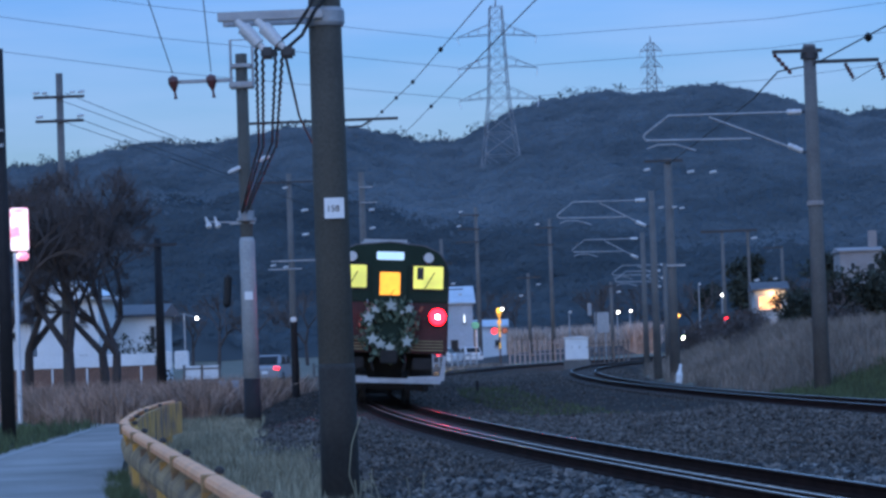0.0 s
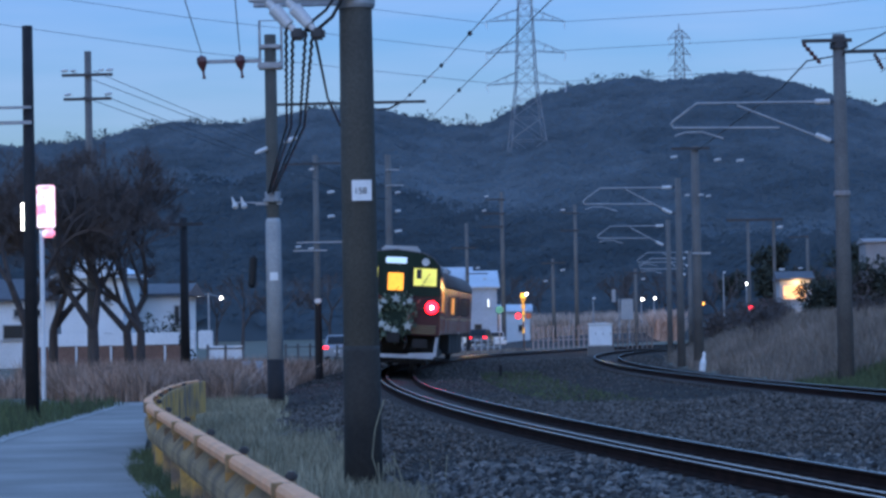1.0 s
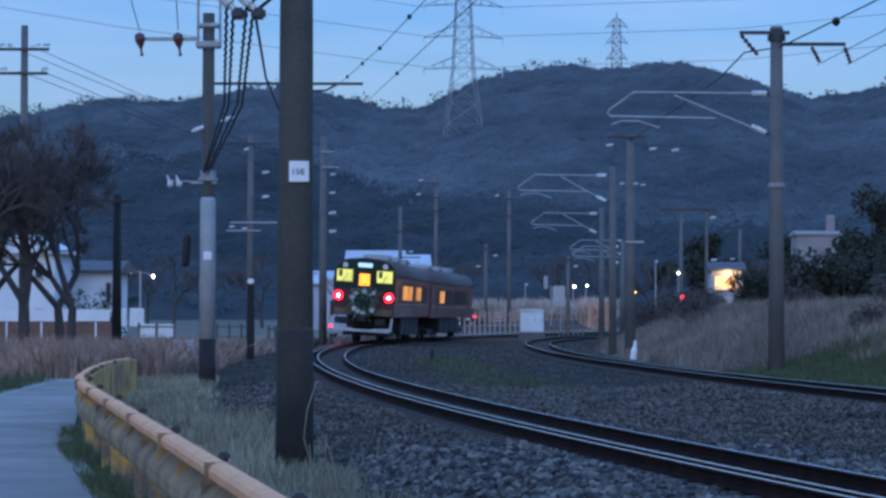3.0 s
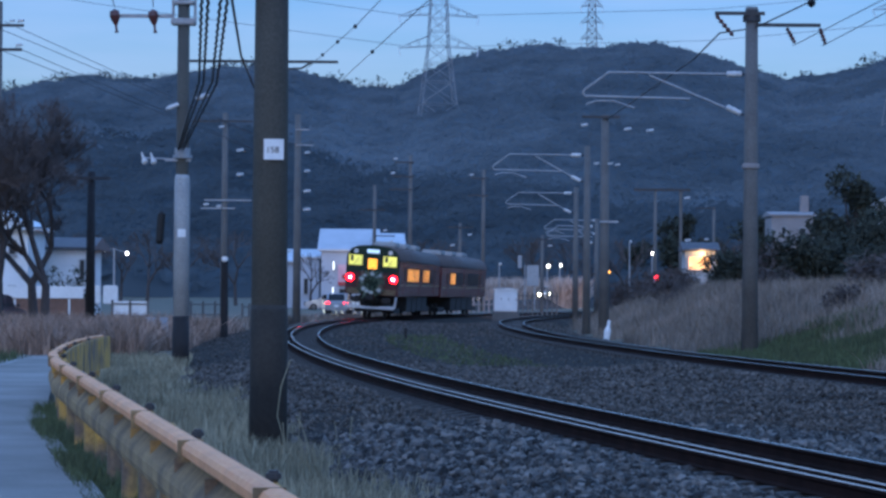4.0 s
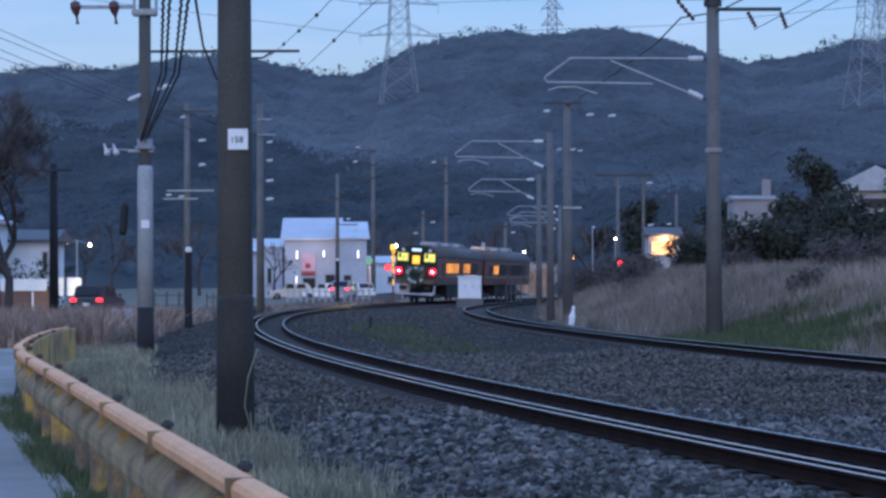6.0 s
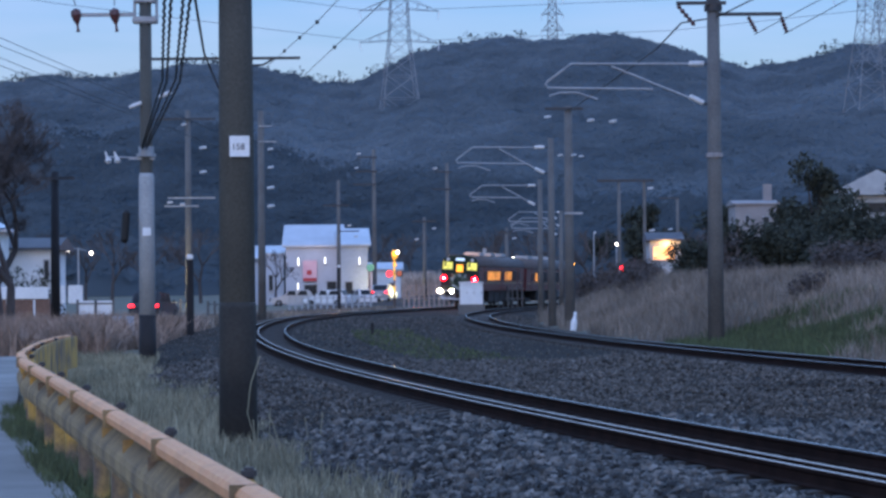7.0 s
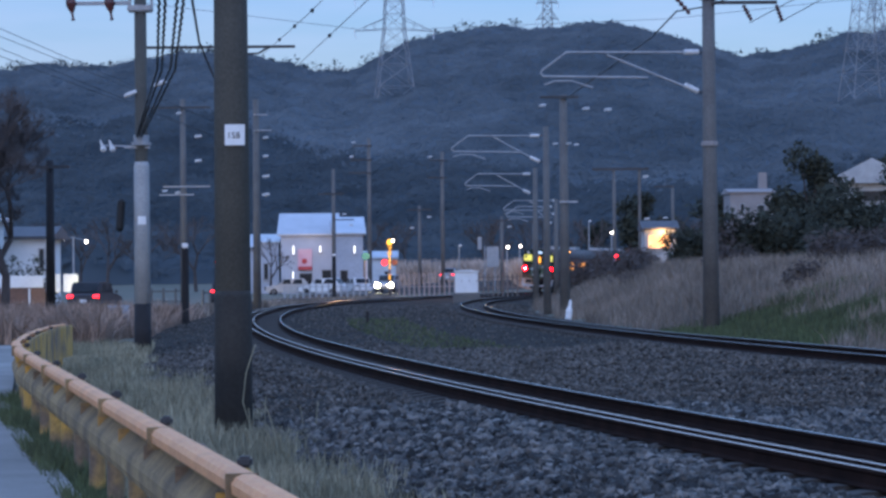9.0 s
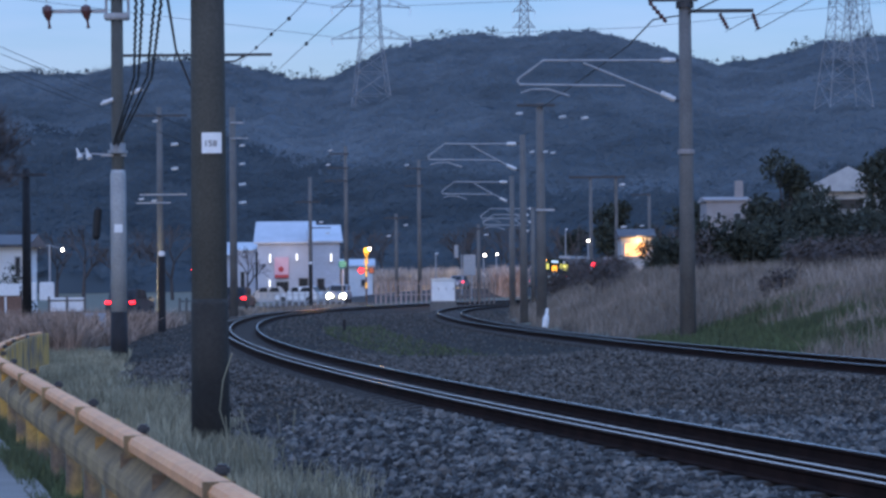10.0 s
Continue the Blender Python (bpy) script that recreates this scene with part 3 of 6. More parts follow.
        for k in range(4):
            part("warning_stripe", bmnew(lambda b: box(b, (s * 0.95, f - 0.09, 1.03 + k * 0.075), (0.8, 0.012, 0.022))), M["cream"], face)
        part("handrail", bmnew(lambda b: pipe(b, [(s * 0.55, f - 0.12, 1.4), (s * 0.55, f - 0.16, 1.45), (s * 0.55, f - 0.16, 2.2), (s * 0.55, f - 0.12, 2.25)], 0.015)), M["galv"], face)
        part("skirt", bmnew(lambda b: (prism(b, [(s * 0.5, 0.28), (s * 1.4, 0.28), (s * 1.45, 0.9), (s * 1.36, 0.9), (s * 1.3, 0.4), (s * 0.5, 0.36)], f - 0.08, f + 0.02),)), M["skirt"], car, "light grey pilot frame")
        part("brake_hose", bmnew(lambda b: pipe(b, [(s * 0.4, f - 0.1, 0.92), (s * 0.42, f - 0.26, 0.7), (s * 0.36, f - 0.22, 0.5)], 0.03)), M["under"], car)
        part("junction_box", bmnew(lambda b: (box(b, (s * 0.85, f - 0.02, 0.68), (0.5, 0.2, 0.3)), soften(b, 0.03))), M["under"], car)
    part("door_window", bmnew(lambda b: (box(b, (0, f - 0.155, 2.66), (0.5, 0.03, 0.56)), soften(b, 0.012))), M["g_door"], car, "orange lit gangway window")
    part("destination_blind", bmnew(lambda b: (box(b, (0, f - 0.10, 3.35), (0.68, 0.09, 0.2)), soften(b, 0.02))), M["g_dest"], car, "pale lit destination blind")
    part("snow_plough", bmnew(lambda b: prism(b, [(-1.3, 0.2), (1.3, 0.2), (1.35, 0.32), (-1.35, 0.32)], f - 0.12, f - 0.02)), M["skirt"], car)
    coupler = part("coupler", bmnew(lambda b: (box(b, (0, f - 0.3, 0.85), (0.3, 0.6, 0.26)), box(b, (0, f - 0.55, 0.85), (0.42, 0.22, 0.34)), soften(b, 0.03))), M["under"], car)
    # round wreath of leaves with white flowers and stars
    bm = bmesh.new()
    r2 = random.Random(5)
    for k in range(620):
        a, rr = r2.uniform(0, 6.283), 0.56 + r2.gauss(0, 0.13)
        c = Vector((rr * math.sin(a), f - 0.2 - r2.uniform(0, 0.1), 1.56 + rr * math.cos(a)))
        q = Euler((r2.uniform(-1, 1), r2.uniform(-1, 1), r2.uniform(0, 6.28))).to_matrix()
        s = r2.uniform(0.04, 0.09)
        vs = [bm.verts.new(c + q @ Vector(p) * s) for p in ((-0.4, 0, -1), (0.4, 0, -1), (0.5, 0.1, 0.3), (0, 0, 1.2), (-0.5, 0.1, 0.3))]
        bm.faces.new(vs)
    wreath = part("wreath", bm, M["wreath"], car, "round green leaf wreath on the end door")
    for k, (x, z, r) in enumerate(((0.03, 2.02, 0.15), (-0.52, 1.72, 0.15), (0.48, 1.95, 0.12), (-0.4, 1.18, 0.15), (0.02, 0.98, 0.14), (0.45, 1.14, 0.15), (-0.2, 1.06, 0.13), (-0.36, 1.92, 0.1))):
        part("star_flower", bmnew(lambda b: star(b, (x, f - 0.31, z + 0.1), r * 1.15, 0.03)), M["flower"], wreath, "white star-shaped flower")
    for k in range(8):
        a = r2.uniform(0, 6.283)
        part("flower", bmnew(lambda b: turned(b, (0.5 * math.sin(a), f - 0.28, 1.56 + 0.5 * math.cos(a)), (0.5 * math.sin(a), f - 0.33, 1.56 + 0.5 * math.cos(a)), [(0, 0.03), (0.6, 0.05), (1, 0.02)], 9)), M["flower"], wreath)
    return car


CAR_LIFT = 0.36


def lift(stock):
    """Raises all but the running gear onto its springs."""
    for o in stock.children:
        if not o.name.startswith("bogie"):
            o.matrix_basis = pose(0, 0, CAR_LIFT)
    return stock


rear_car = lift(railcar(True, "maroon train car with lit cab, tail lamps and flower wreath", 4.5))
front_car = lift(railcar(False, "maroon leading train car with few lit windows", -5.0))


# ---- poles ----
def ring_profile(z0, z1, r0, r1, bm, x=0, y=0, n=20):
    tube(bm, (x, y, z0), (x, y, z1), r0, r1, n)


def insulator(parent, at, size, material, tilt=(0, 0, -1)):
    a = Vector(at)
    b = a + Vector(tilt) * size
    prof = [(0, 0.02), (0.1, 0.05), (0.2, 0.3 * size * 0.8), (0.28, 0.06), (0.42, 0.06), (0.5, 0.3 * size * 0.8), (0.58, 0.06), (0.75, 0.05), (1, 0.03)]
    return part("insulator", bmnew(lambda bm: turned(bm, a, b, prof, 12)), material, parent)


def near_pole():
    p = thing("utility_pole", (-2.42, 32, -0.6), "thick weathered concrete pole with a white number plate", "pole", "line-side poles")
    part("shaft", bmnew(lambda b: turned(b, (0, 0, -0.4), (0, 0, 10.6), [(0, 0.222), (0.5, 0.20), (1, 0.165)], 28)), M["concrete"], p, smooth=True)
    part("foot", bmnew(lambda b: turned(b, (0, 0, -0.4), (0, 0, 1.9), [(0, 0.232), (0.97, 0.22), (1, 0.214)], 28)), M["stain"], p, "stained dark foot of the pole", True)
    part("band", bmnew(lambda b: turned(b, (0, 0, 5.9), (0, 0, 6.12), [(0, 0.215), (0.2, 0.235), (0.8, 0.235), (1, 0.215)], 28)), M["galv"], p)
    plate = part("number_plate", bmnew(lambda b: (box(b, (0.055, -0.235, 3.73), (0.235, 0.012, 0.245)), soften(b, 0.004))), M["plate"], p, "white enamel number plate")
    return p, plate


pole_158, plate_158 = near_pole()

number = bpy.data.curves.new("number_text", "FONT")
number.body, number.size, number.extrude, number.align_x = "158", 0.105, 0.002, "CENTER"
number_ob = new("number_text", number)
number.materials.append(M["ink"])
number_ob.parent = plate_158
number_ob.matrix_basis = pose(0.04, -0.244, 3.69, 90, 0, 0)
for dy in (-0.26, 0.26):
    part("cross_arm", bmnew(lambda b: (box(b, (-0.62, dy, 6.03), (1.25, 0.08, 0.11)), soften(b, 0.01))), M["galv"], pole_158)
for k, (x, z) in enumerate(((-1.02, 5.98), (-0.78, 5.98))):
    part("bushing", bmnew(lambda b: turned(b, (x, -0.26, z), (x + 0.32, -0.3, z - 0.36), [(0, 0.05), (0.2, 0.05), (0.25, 0.085), (0.8, 0.07), (0.82, 0.04), (1, 0.04)], 14)), M["porcelain"], pole_158, "grey porcelain cable bushing")
    part("clamp", bmnew(lambda b: (box(b, (x + 0.36, -0.3, z - 0.4), (0.16, 0.14, 0.14)), soften(b, 0.03))), M["darkiron"], pole_158)
part("cable_loop", bmnew(lambda b: pipe(b, [(0.1, -0.25, 6.3), (-0.1, -0.3, 6.05), (-0.25, -0.3, 5.78), (-0.42, -0.3, 5.64), (-0.55, -0.3, 5.62)], 0.022, 7)), M["black"], pole_158)
part("cable_loop", bmnew(lambda b: pipe(b, [(0.05, -0.25, 6.5), (-0.16, -0.32, 6.1), (-0.32, -0.32, 5.86), (-0.5, -0.32, 5.72)], 0.018, 7)), M["black"], pole_158)


def cable(name, points, r, label, waves=0.0, turns=30, steps=60, material=None, beads=()):
    """A hung cable through a few points; waves gives the twist of a bundle."""
    pts = [Vector(p) for p in points]
    out = []
    for i in range(steps + 1):
        u = i / steps * (len(pts) - 1)
        k = min(int(u), len(pts) - 2)
        p = pts[k].lerp(pts[k + 1], u - k)
        w = waves * math.sin(i / steps * turns * 2 * math.pi)
        out.append(p + Vector((w, 0, waves * 0.4 * math.cos(i / steps * turns * 2 * math.pi))))
    c = tagged(new(name), label, "cable")
    part("strand", bmnew(lambda b: pipe(b, out, r, 5)), material or M["black"], c)
    for q in beads:
        part("bead", bmnew(lambda b: turned(b, q + Vector((0, 0, r * 6)), q - Vector((0, 0, r * 6)), [(0, 0.01), (0.2, r * 4), (0.5, r * 5.5), (0.8, r * 4), (1, 0.01)], 10)), M["black"], c)
    return c


for dx, dz, w in ((-0.12, 0.0, 0.009), (-0.04, -0.02, 0.009), (0.12, 0.02, 0.009), (0.2, -0.02, 0.009)):
    cable("power_cable", [(-3.12 + dx, 31.9, 5.1 + dz), (-4.9 + dx, 49, 5.22 + dz), (-7.2 + dx * 0.4, 65.8, 4.86 + dz)], 0.021, "black twisted power cable slung between two poles", w, 34, 240)
cable("power_cable", [(-2.95, 32.2, 5.15), (-4.0, 46, 5.45), (-7.4, 100, 7.0)], 0.02, "black single cable slung behind the concrete pole")


def left_pole():
    p = thing("utility_pole", (-7.15, 66, -0.5), "concrete pole with pale sleeve and tarred black foot", "pole", "line-side poles")
    part("shaft", bmnew(lambda b: turned(b, (0, 0, 0), (0, 0, 9.25), [(0, 0.165), (1, 0.145)], 20)), M["concrete"], p, smooth=True)
    part("sleeve", bmnew(lambda b: turned(b, (0, 0, 1.3), (0, 0, 4.75), [(0, 0.20), (0.97, 0.188), (1, 0.16)], 20)), M["concrete_pale"], p, "pale grey pole sleeve", True)
    part("foot", bmnew(lambda b: turned(b, (0, 0, -0.3), (0, 0, 1.3), [(0, 0.215), (1, 0.205)], 20)), M["tar"], p, "tarred black foot", True)
    part("collar", bmnew(lambda b: turned(b, (0, 0, 5.15), (0, 0, 5.4), [(0, 0.24), (0.3, 0.24), (0.32, 0.19), (1, 0.19)], 20)), M["galv"], p)
    part("collar_plate", bmnew(lambda b: box(b, (-0.1, -0.05, 5.1), (0.62, 0.14, 0.05))), M["galv"], p)
    part("number_plate", bmnew(lambda b: box(b, (0.02, -0.21, 3.32), (0.2, 0.02, 0.2))), M["plate"], p)
    part("top_frame", bmnew(lambda b: pipe(b, [(-0.26, 0, 8.4), (-0.26, 0, 9.6), (0.28, 0, 9.6), (0.28, 0, 8.4)], 0.035)), M["galv"], p)
    part("band", bmnew(lambda b: (box(b, (0, 0, 8.48), (0.6, 0.42, 0.16)), soften(b, 0.03))), M["galv"], p)
    part("band", bmnew(lambda b: (box(b, (0, 0, 8.95), (0.5, 0.4, 0.1)), soften(b, 0.02))), M["galv"], p)
    part("cross_arm", bmnew(lambda b: box(b, (-1.0, 0, 8.62), (1.55, 0.07, 0.09))), M["galv"], p)
    for x in (-1.7, -0.76):
        i = part("insulator", bmnew(lambda b: turned(b, (x, -0.05, 8.78), (x + 0.08, -0.1, 8.2), [(0, 0.03), (0.1, 0.12), (0.3, 0.13), (0.5, 0.09), (0.7, 0.03), (0.9, 0.03), (0.92, 0.045), (1, 0.045)], 12)), M["brownporc"], p, "brown porcelain insulator")
    for x, z in ((-0.94, 5.1), (-0.72, 5.1)):
        part("clamp", bmnew(lambda b: turned(b, (x - 0.05, -0.1, z + 0.18), (x + 0.05, -0.1, z - 0.1), [(0, 0.02), (0.5, 0.04), (0.8, 0.085), (1, 0.05)], 10)), M["porcelain"], p)
    part("spacer_arm", bmnew(lambda b: pipe(b, [(-0.9, -0.1, 5.15), (-0.1, -0.05, 5.12)], 0.02)), M["galv"], p)
    for x, z in ((0.48, 6.65), (-0.24, 6.4)):
        part("clamp", bmnew(lambda b: turned(b, (x - 0.15, -0.15, z - 0.06), (x + 0.15, -0.15, z + 0.06), [(0, 0.03), (0.3, 0.06), (1, 0.05)], 10)), M["porcelain"], p)
    part("splice_sleeve", bmnew(lambda b: turned(b, (-0.48, -0.1, 3.85), (-0.54, -0.1, 3.05), [(0, 0.05), (0.08, 0.1), (0.9, 0.1), (1, 0.05)], 12)), M["black"], p, "black hanging cable splice sleeve")
    return p


left_pole()
cable("drop_wire", [(-8.85, 66, 8.35), (-7.2, 50, 8.4), (-4.6, 28, 8.6)], 0.012, "thin wire from the pole's brown insulator")
cable("drop_wire", [(-7.9, 66, 8.35), (-6.1, 50, 8.4), (-3.2, 28, 8.6)], 0.012, "thin wire from the pole's brown insulator")


def mast(name, at, top, r, label, arms=(), insulators=(), material="concrete_far", plate=False):
    """A line-side pole; arms are (x0, x1, z, thickness), insulators (x, z, size) about its foot."""
    x, y = at
    z0 = lay(x, y) - 0.2
    p = thing(name, (x, y, 0), label, "pole", "line-side poles")
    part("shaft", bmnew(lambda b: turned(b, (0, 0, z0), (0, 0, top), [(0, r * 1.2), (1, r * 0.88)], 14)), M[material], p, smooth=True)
    for x0, x1, z, th in arms:
        part("cross_arm", bmnew(lambda b: box(b, ((x0 + x1) / 2, -r - 0.02, z), (x1 - x0, 0.08, th))), M["galv" if th < 0.09 else "darkiron"], p)
    for ix, iz, size in insulators:
        part("insulator", bmnew(lambda b: turned(b, (ix - size / 2, -r - 0.03, iz), (ix + size / 2, -r - 0.05, iz + size * 0.12), [(0, 0.02), (0.15, size * 0.25), (0.3, size * 0.12), (0.5, size * 0.28), (0.7, size * 0.12), (0.9, size * 0.25), (1, 0.02)], 10)), M["porcelain"], p)
    if plate:
        part("number_plate", bmnew(lambda b: box(b, (0, -r * 1.15, plate), (0.3, 0.02, 0.3))), M["plate"], p)
    return p


def cantilever(parent, reach, z, scale=1.0):
    """A hinged bracket of bent tube with white strut insulators, reaching to -x."""
    a, b = -0.3, -reach
    top = part("top_tube", bmnew(lambda m: pipe(m, [(a, 0, z), (b + 0.75 * scale, 0, z + 0.03), (b + 0.05, 0, z - 0.48 * scale), (b, 0, z - 0.56 * scale), (b + 0.08, 0, z - 0.66 * scale), (b + 3.1 * scale, 0, z - 0.72 * scale)], 0.032 * max(1, scale))), M["galv"], parent, "bent galvanised cantilever tube")
    part("stay_tube", bmnew(lambda m: pipe(m, [(b + 1.9 * scale, 0, z - 0.05), (a - 0.05, 0, z - 1.13 * scale)], 0.032 * max(1, scale))), M["galv"], parent)
    for p, q in (((a - 0.42, 0, z), (a + 0.02, 0, z)), ((a - 0.42, 0, z - 0.94 * scale), (a + 0.0, 0, z - 1.14 * scale))):
        part("strut_insulator", bmnew(lambda m: turned(m, p, q, [(0, 0.05), (0.1, 0.085), (0.3, 0.075), (0.5, 0.09), (0.7, 0.075), (0.9, 0.085), (1, 0.05)], 12)), M["porcelain"], parent, "white strut insulator")
    for h in (z, z - 1.16 * scale):
        part("hinge", bmnew(lambda m: tube(m, (a, 0, h), (0.05, 0, h), 0.03, 0.03, 6)), M["darkiron"], parent)
    part("registration_arm", bmnew(lambda m: pipe(m, [(b + 0.1, 0, z - 0.9 * scale), (b + 0.4, 0, z - 0.8 * scale), (b + 0.9, 0, z - 0.8 * scale), (b + 1.5, 0, z - 1.0 * scale)], 0.026)), M["galv"], parent)


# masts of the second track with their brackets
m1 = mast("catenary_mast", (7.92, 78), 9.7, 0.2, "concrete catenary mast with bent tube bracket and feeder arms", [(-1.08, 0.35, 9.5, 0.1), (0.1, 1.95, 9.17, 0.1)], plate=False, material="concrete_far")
cantilever(m1, 4.85, 7.77)
for x, z, tx, tz in ((-1.05, 9.45, -0.55, 8.85), (0.98, 9.1, 1.22, 8.65), (1.93, 9.1, 2.1, 8.62)):
    part("string_insulator", bmnew(lambda b: turned(b, (x, -0.2, z), (tx, -0.2, tz), [(0, 0.02), (0.1, 0.07), (0.2, 0.03), (0.3, 0.08), (0.4, 0.03), (0.5, 0.08), (0.6, 0.03), (0.7, 0.08), (0.8, 0.03), (0.9, 0.07), (1, 0.02)], 10)), M["brownporc"], m1)
part("band", bmnew(lambda b: turned(b, (0, 0, 5.05), (0, 0, 5.2), [(0, 0.2), (0.1, 0.25), (0.9, 0.25), (1, 0.2)], 16)), M["dullplaster"], m1)
part("cap", bmnew(lambda b: turned(b, (0, 0, 9.28), (0, 0, 9.62), [(0, 0.26), (0.5, 0.26), (0.52, 0.2), (1, 0.2)], 16)), M["darkiron"], m1)
cable("feeder_wire", [(7.0, 78, 8.95), (8.0, 78, 9.1), (9.5, 70, 9.45), (14, 45, 10.9), (20, 12, 13.4)], 0.022, "black feeder wire with hanging beads at the mast top", 0, 30, 60, None, [Vector((9.0, 72.9, 9.3))])
cable("feeder_wire", [(7.0, 78, 8.95), (6.6, 82, 8.55), (5.3, 110, 8.45)], 0.024, "black feeder wire between two masts")
cable("contact_wire", [(9.95, 78, 8.6), (13, 50, 9.6), (18, 14, 11.5)], 0.012, "thin overhead wire from the mast's long arm")
cable("contact_wire", [(9.1, 78, 8.6), (11.5, 50, 9.0), (15.5, 14, 10.4)], 0.012, "thin overhead wire from the mast's long arm")
mast("signal_mast", (5.25, 110), 8.65, 0.18, "grey concrete mast with short crossarm and white insulators", [(-0.95, 0.6, 8.55, 0.1), (-0.2, 0.55, 4.3, 0.08)], [(-0.85, 8.2, 0.28), (0.9, 8.05, 0.3), (1.8, 8.0, 0.3), (-0.35, 6.65, 0.2), (0.2, 6.65, 0.2), (0.5, 6.6, 0.2)], "concrete_far")
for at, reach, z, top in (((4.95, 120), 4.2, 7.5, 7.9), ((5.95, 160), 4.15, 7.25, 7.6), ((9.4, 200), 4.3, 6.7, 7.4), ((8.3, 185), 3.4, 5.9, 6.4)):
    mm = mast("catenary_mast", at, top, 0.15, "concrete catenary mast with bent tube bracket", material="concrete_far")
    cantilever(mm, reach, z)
# the mast behind the numbered pole, with a long beam and stay wires
mb = mast("catenary_mast", (-7.55, 100), 10.2, 0.2, "concrete catenary mast carrying a long steel beam", [(-3.1, 2.45, 9.86, 0.1)], material="concrete")
part("drop_bracket", bmnew(lambda b: pipe(b, [(0.6, -0.2, 9.6), (1.1, -0.2, 9.62), (1.5, -0.2, 9.86)], 0.04)), M["darkiron"], mb)
w1 = [Vector((-6.3, 100, 9.6)), Vector((-3.14, 70, 8.29)), Vector((-0.82, 45, 7.14)), Vector((1.9, 16, 5.9))]
cable("catenary_wire", w1, 0.01, "dark overhead wire with small round clips", 0, 30, 60, None, [w1[0].lerp(w1[1], 0.42), w1[0].lerp(w1[1], 0.72), w1[1].copy(), w1[1].lerp(w1[2], 0.52), w1[2].lerp(w1[3], 0.05)])
cable("catenary_wire", [(-4.98, 100, 9.22), (0.09, 40, 6.52), (2.3, 14, 5.5)], 0.01, "dark overhead wire above the curved track", 0, 30, 60, None, [Vector((-2.9, 75.4, 8.11))])

mast("utility_pole", (-13.9, 150), 11.2, 0.17, "grey concrete pole with long crossarm and bracket", [(-1.85, 1.55, 10.72, 0.1), (-1.1, 1.5, 6.35, 0.08), (-1.3, 0.6, 5.9, 0.07)], [(-1.0, 6.1, 0.3), (-0.3, 6.0, 0.3), (0.85, 9.1, 0.4), (0.85, 7.75, 0.4), (-0.2, 10.4, 0.3)])
mast("utility_pole", (-9.2, 140), 10.5, 0.18, "grey concrete pole with white side insulators", [(-0.1, 0.6, 9.7, 0.06), (-0.1, 0.8, 8.9, 0.06)], [(0.5, 8.5, 0.3), (0.5, 7.55, 0.3), (0.5, 6.5, 0.38), (0.5, 5.55, 0.38), (-0.4, 3.4, 0.3)])
mast("utility_pole", (-9.3, 250), 11.1, 0.17, "slim grey concrete pole by the white shop", [(-1.4, 1.0, 8.8, 0.12), (0.0, 1.9, 6.4, 0.1)], [(1.0, 6.9, 0.4), (1.6, 5.9, 0.4)])
mast("utility_pole", (-6.0, 250), 13.9, 0.18, "tall slim concrete pole with short crossarms", [(-1.5, 0.3, 13.2, 0.12), (-1.7, 0.3, 11.9, 0.12), (-1.9, 0.2, 10.7, 0.12)], [(-1.4, 13.5, 0.4), (-1.6, 12.2, 0.4)])
mast("utility_pole", (0.75, 250), 12.6, 0.17, "tall slim concrete pole with short crossarms", [(-1.2, 0.4, 11.8, 0.12), (-1.4, 0.4, 10.2, 0.12)], [(-1.1, 12.1, 0.4)])
mast("utility_pole", (-1.4, 252), 7.7, 0.16, "short concrete pole beside the level crossing", [(-1.1, 1.2, 7.3, 0.12)], [(0.9, 6.6, 0.4), (-0.7, 5.6, 0.4)])
mast("utility_pole", (6.2, 250), 6.6, 0.16, "short concrete pole with small lamps", [(-1.0, 0.9, 6.2, 0.12)], [(0.7, 5.6, 0.4)])
mast("utility_pole", (9.6, 262), 6.4, 0.15, "short concrete pole with flat lamp arm", [(-0.5, 1.5, 6.3, 0.12)])
mast("utility_pole", (22.0, 250), 9.3, 0.15, "slim concrete pole with bent arm", [(-1.7, 0.1, 9.2, 0.12)], [(-0.7, 6.3, 0.4)])
g = mast("gantry", (16.6, 250), 11.0, 0.16, "two-legged steel gantry with flat crossbeam", [(-2.0, 3.2, 10.85, 0.22)], [(2.9, 10.1, 0.55), (3.0, 6.2, 0.55)])
part("leg", bmnew(lambda b: turned(b, (2.35, 0, 0), (2.35, 0, 10.9), [(0, 0.17), (1, 0.14)], 12)), M["concrete_far"], g)
mast("utility_pole", (-16.8, 95), 11.5, 0.14, "thin iron pole with two insulated crossarms", [(-0.9, 0.9, 10.65, 0.1), (-0.85, 0.85, 9.8, 0.1)], [(-0.8, 10.8, 0.25), (0.8, 10.8, 0.25), (-0.5, 10.8, 0.2), (0.5, 10.8, 0.2), (-0.7, 9.95, 0.25), (0.75, 9.95, 0.25)], "concrete_far")
mast("utility_pole", (-12.35, 62), 8.65, 0.14, "dark weathered pole by the lane's bend", [(-1.6, 0.1, 6.4, 0.08), (-1.5, 0.1, 6.75, 0.06)], [(-1.3, 6.6, 0.25)], "tar")
mast("utility_pole", (-14.2, 100), 5.75, 0.16, "dark short pole with a flat headed crossarm", [(-1.1, 0.75, 5.5, 0.12)], [], "tar")
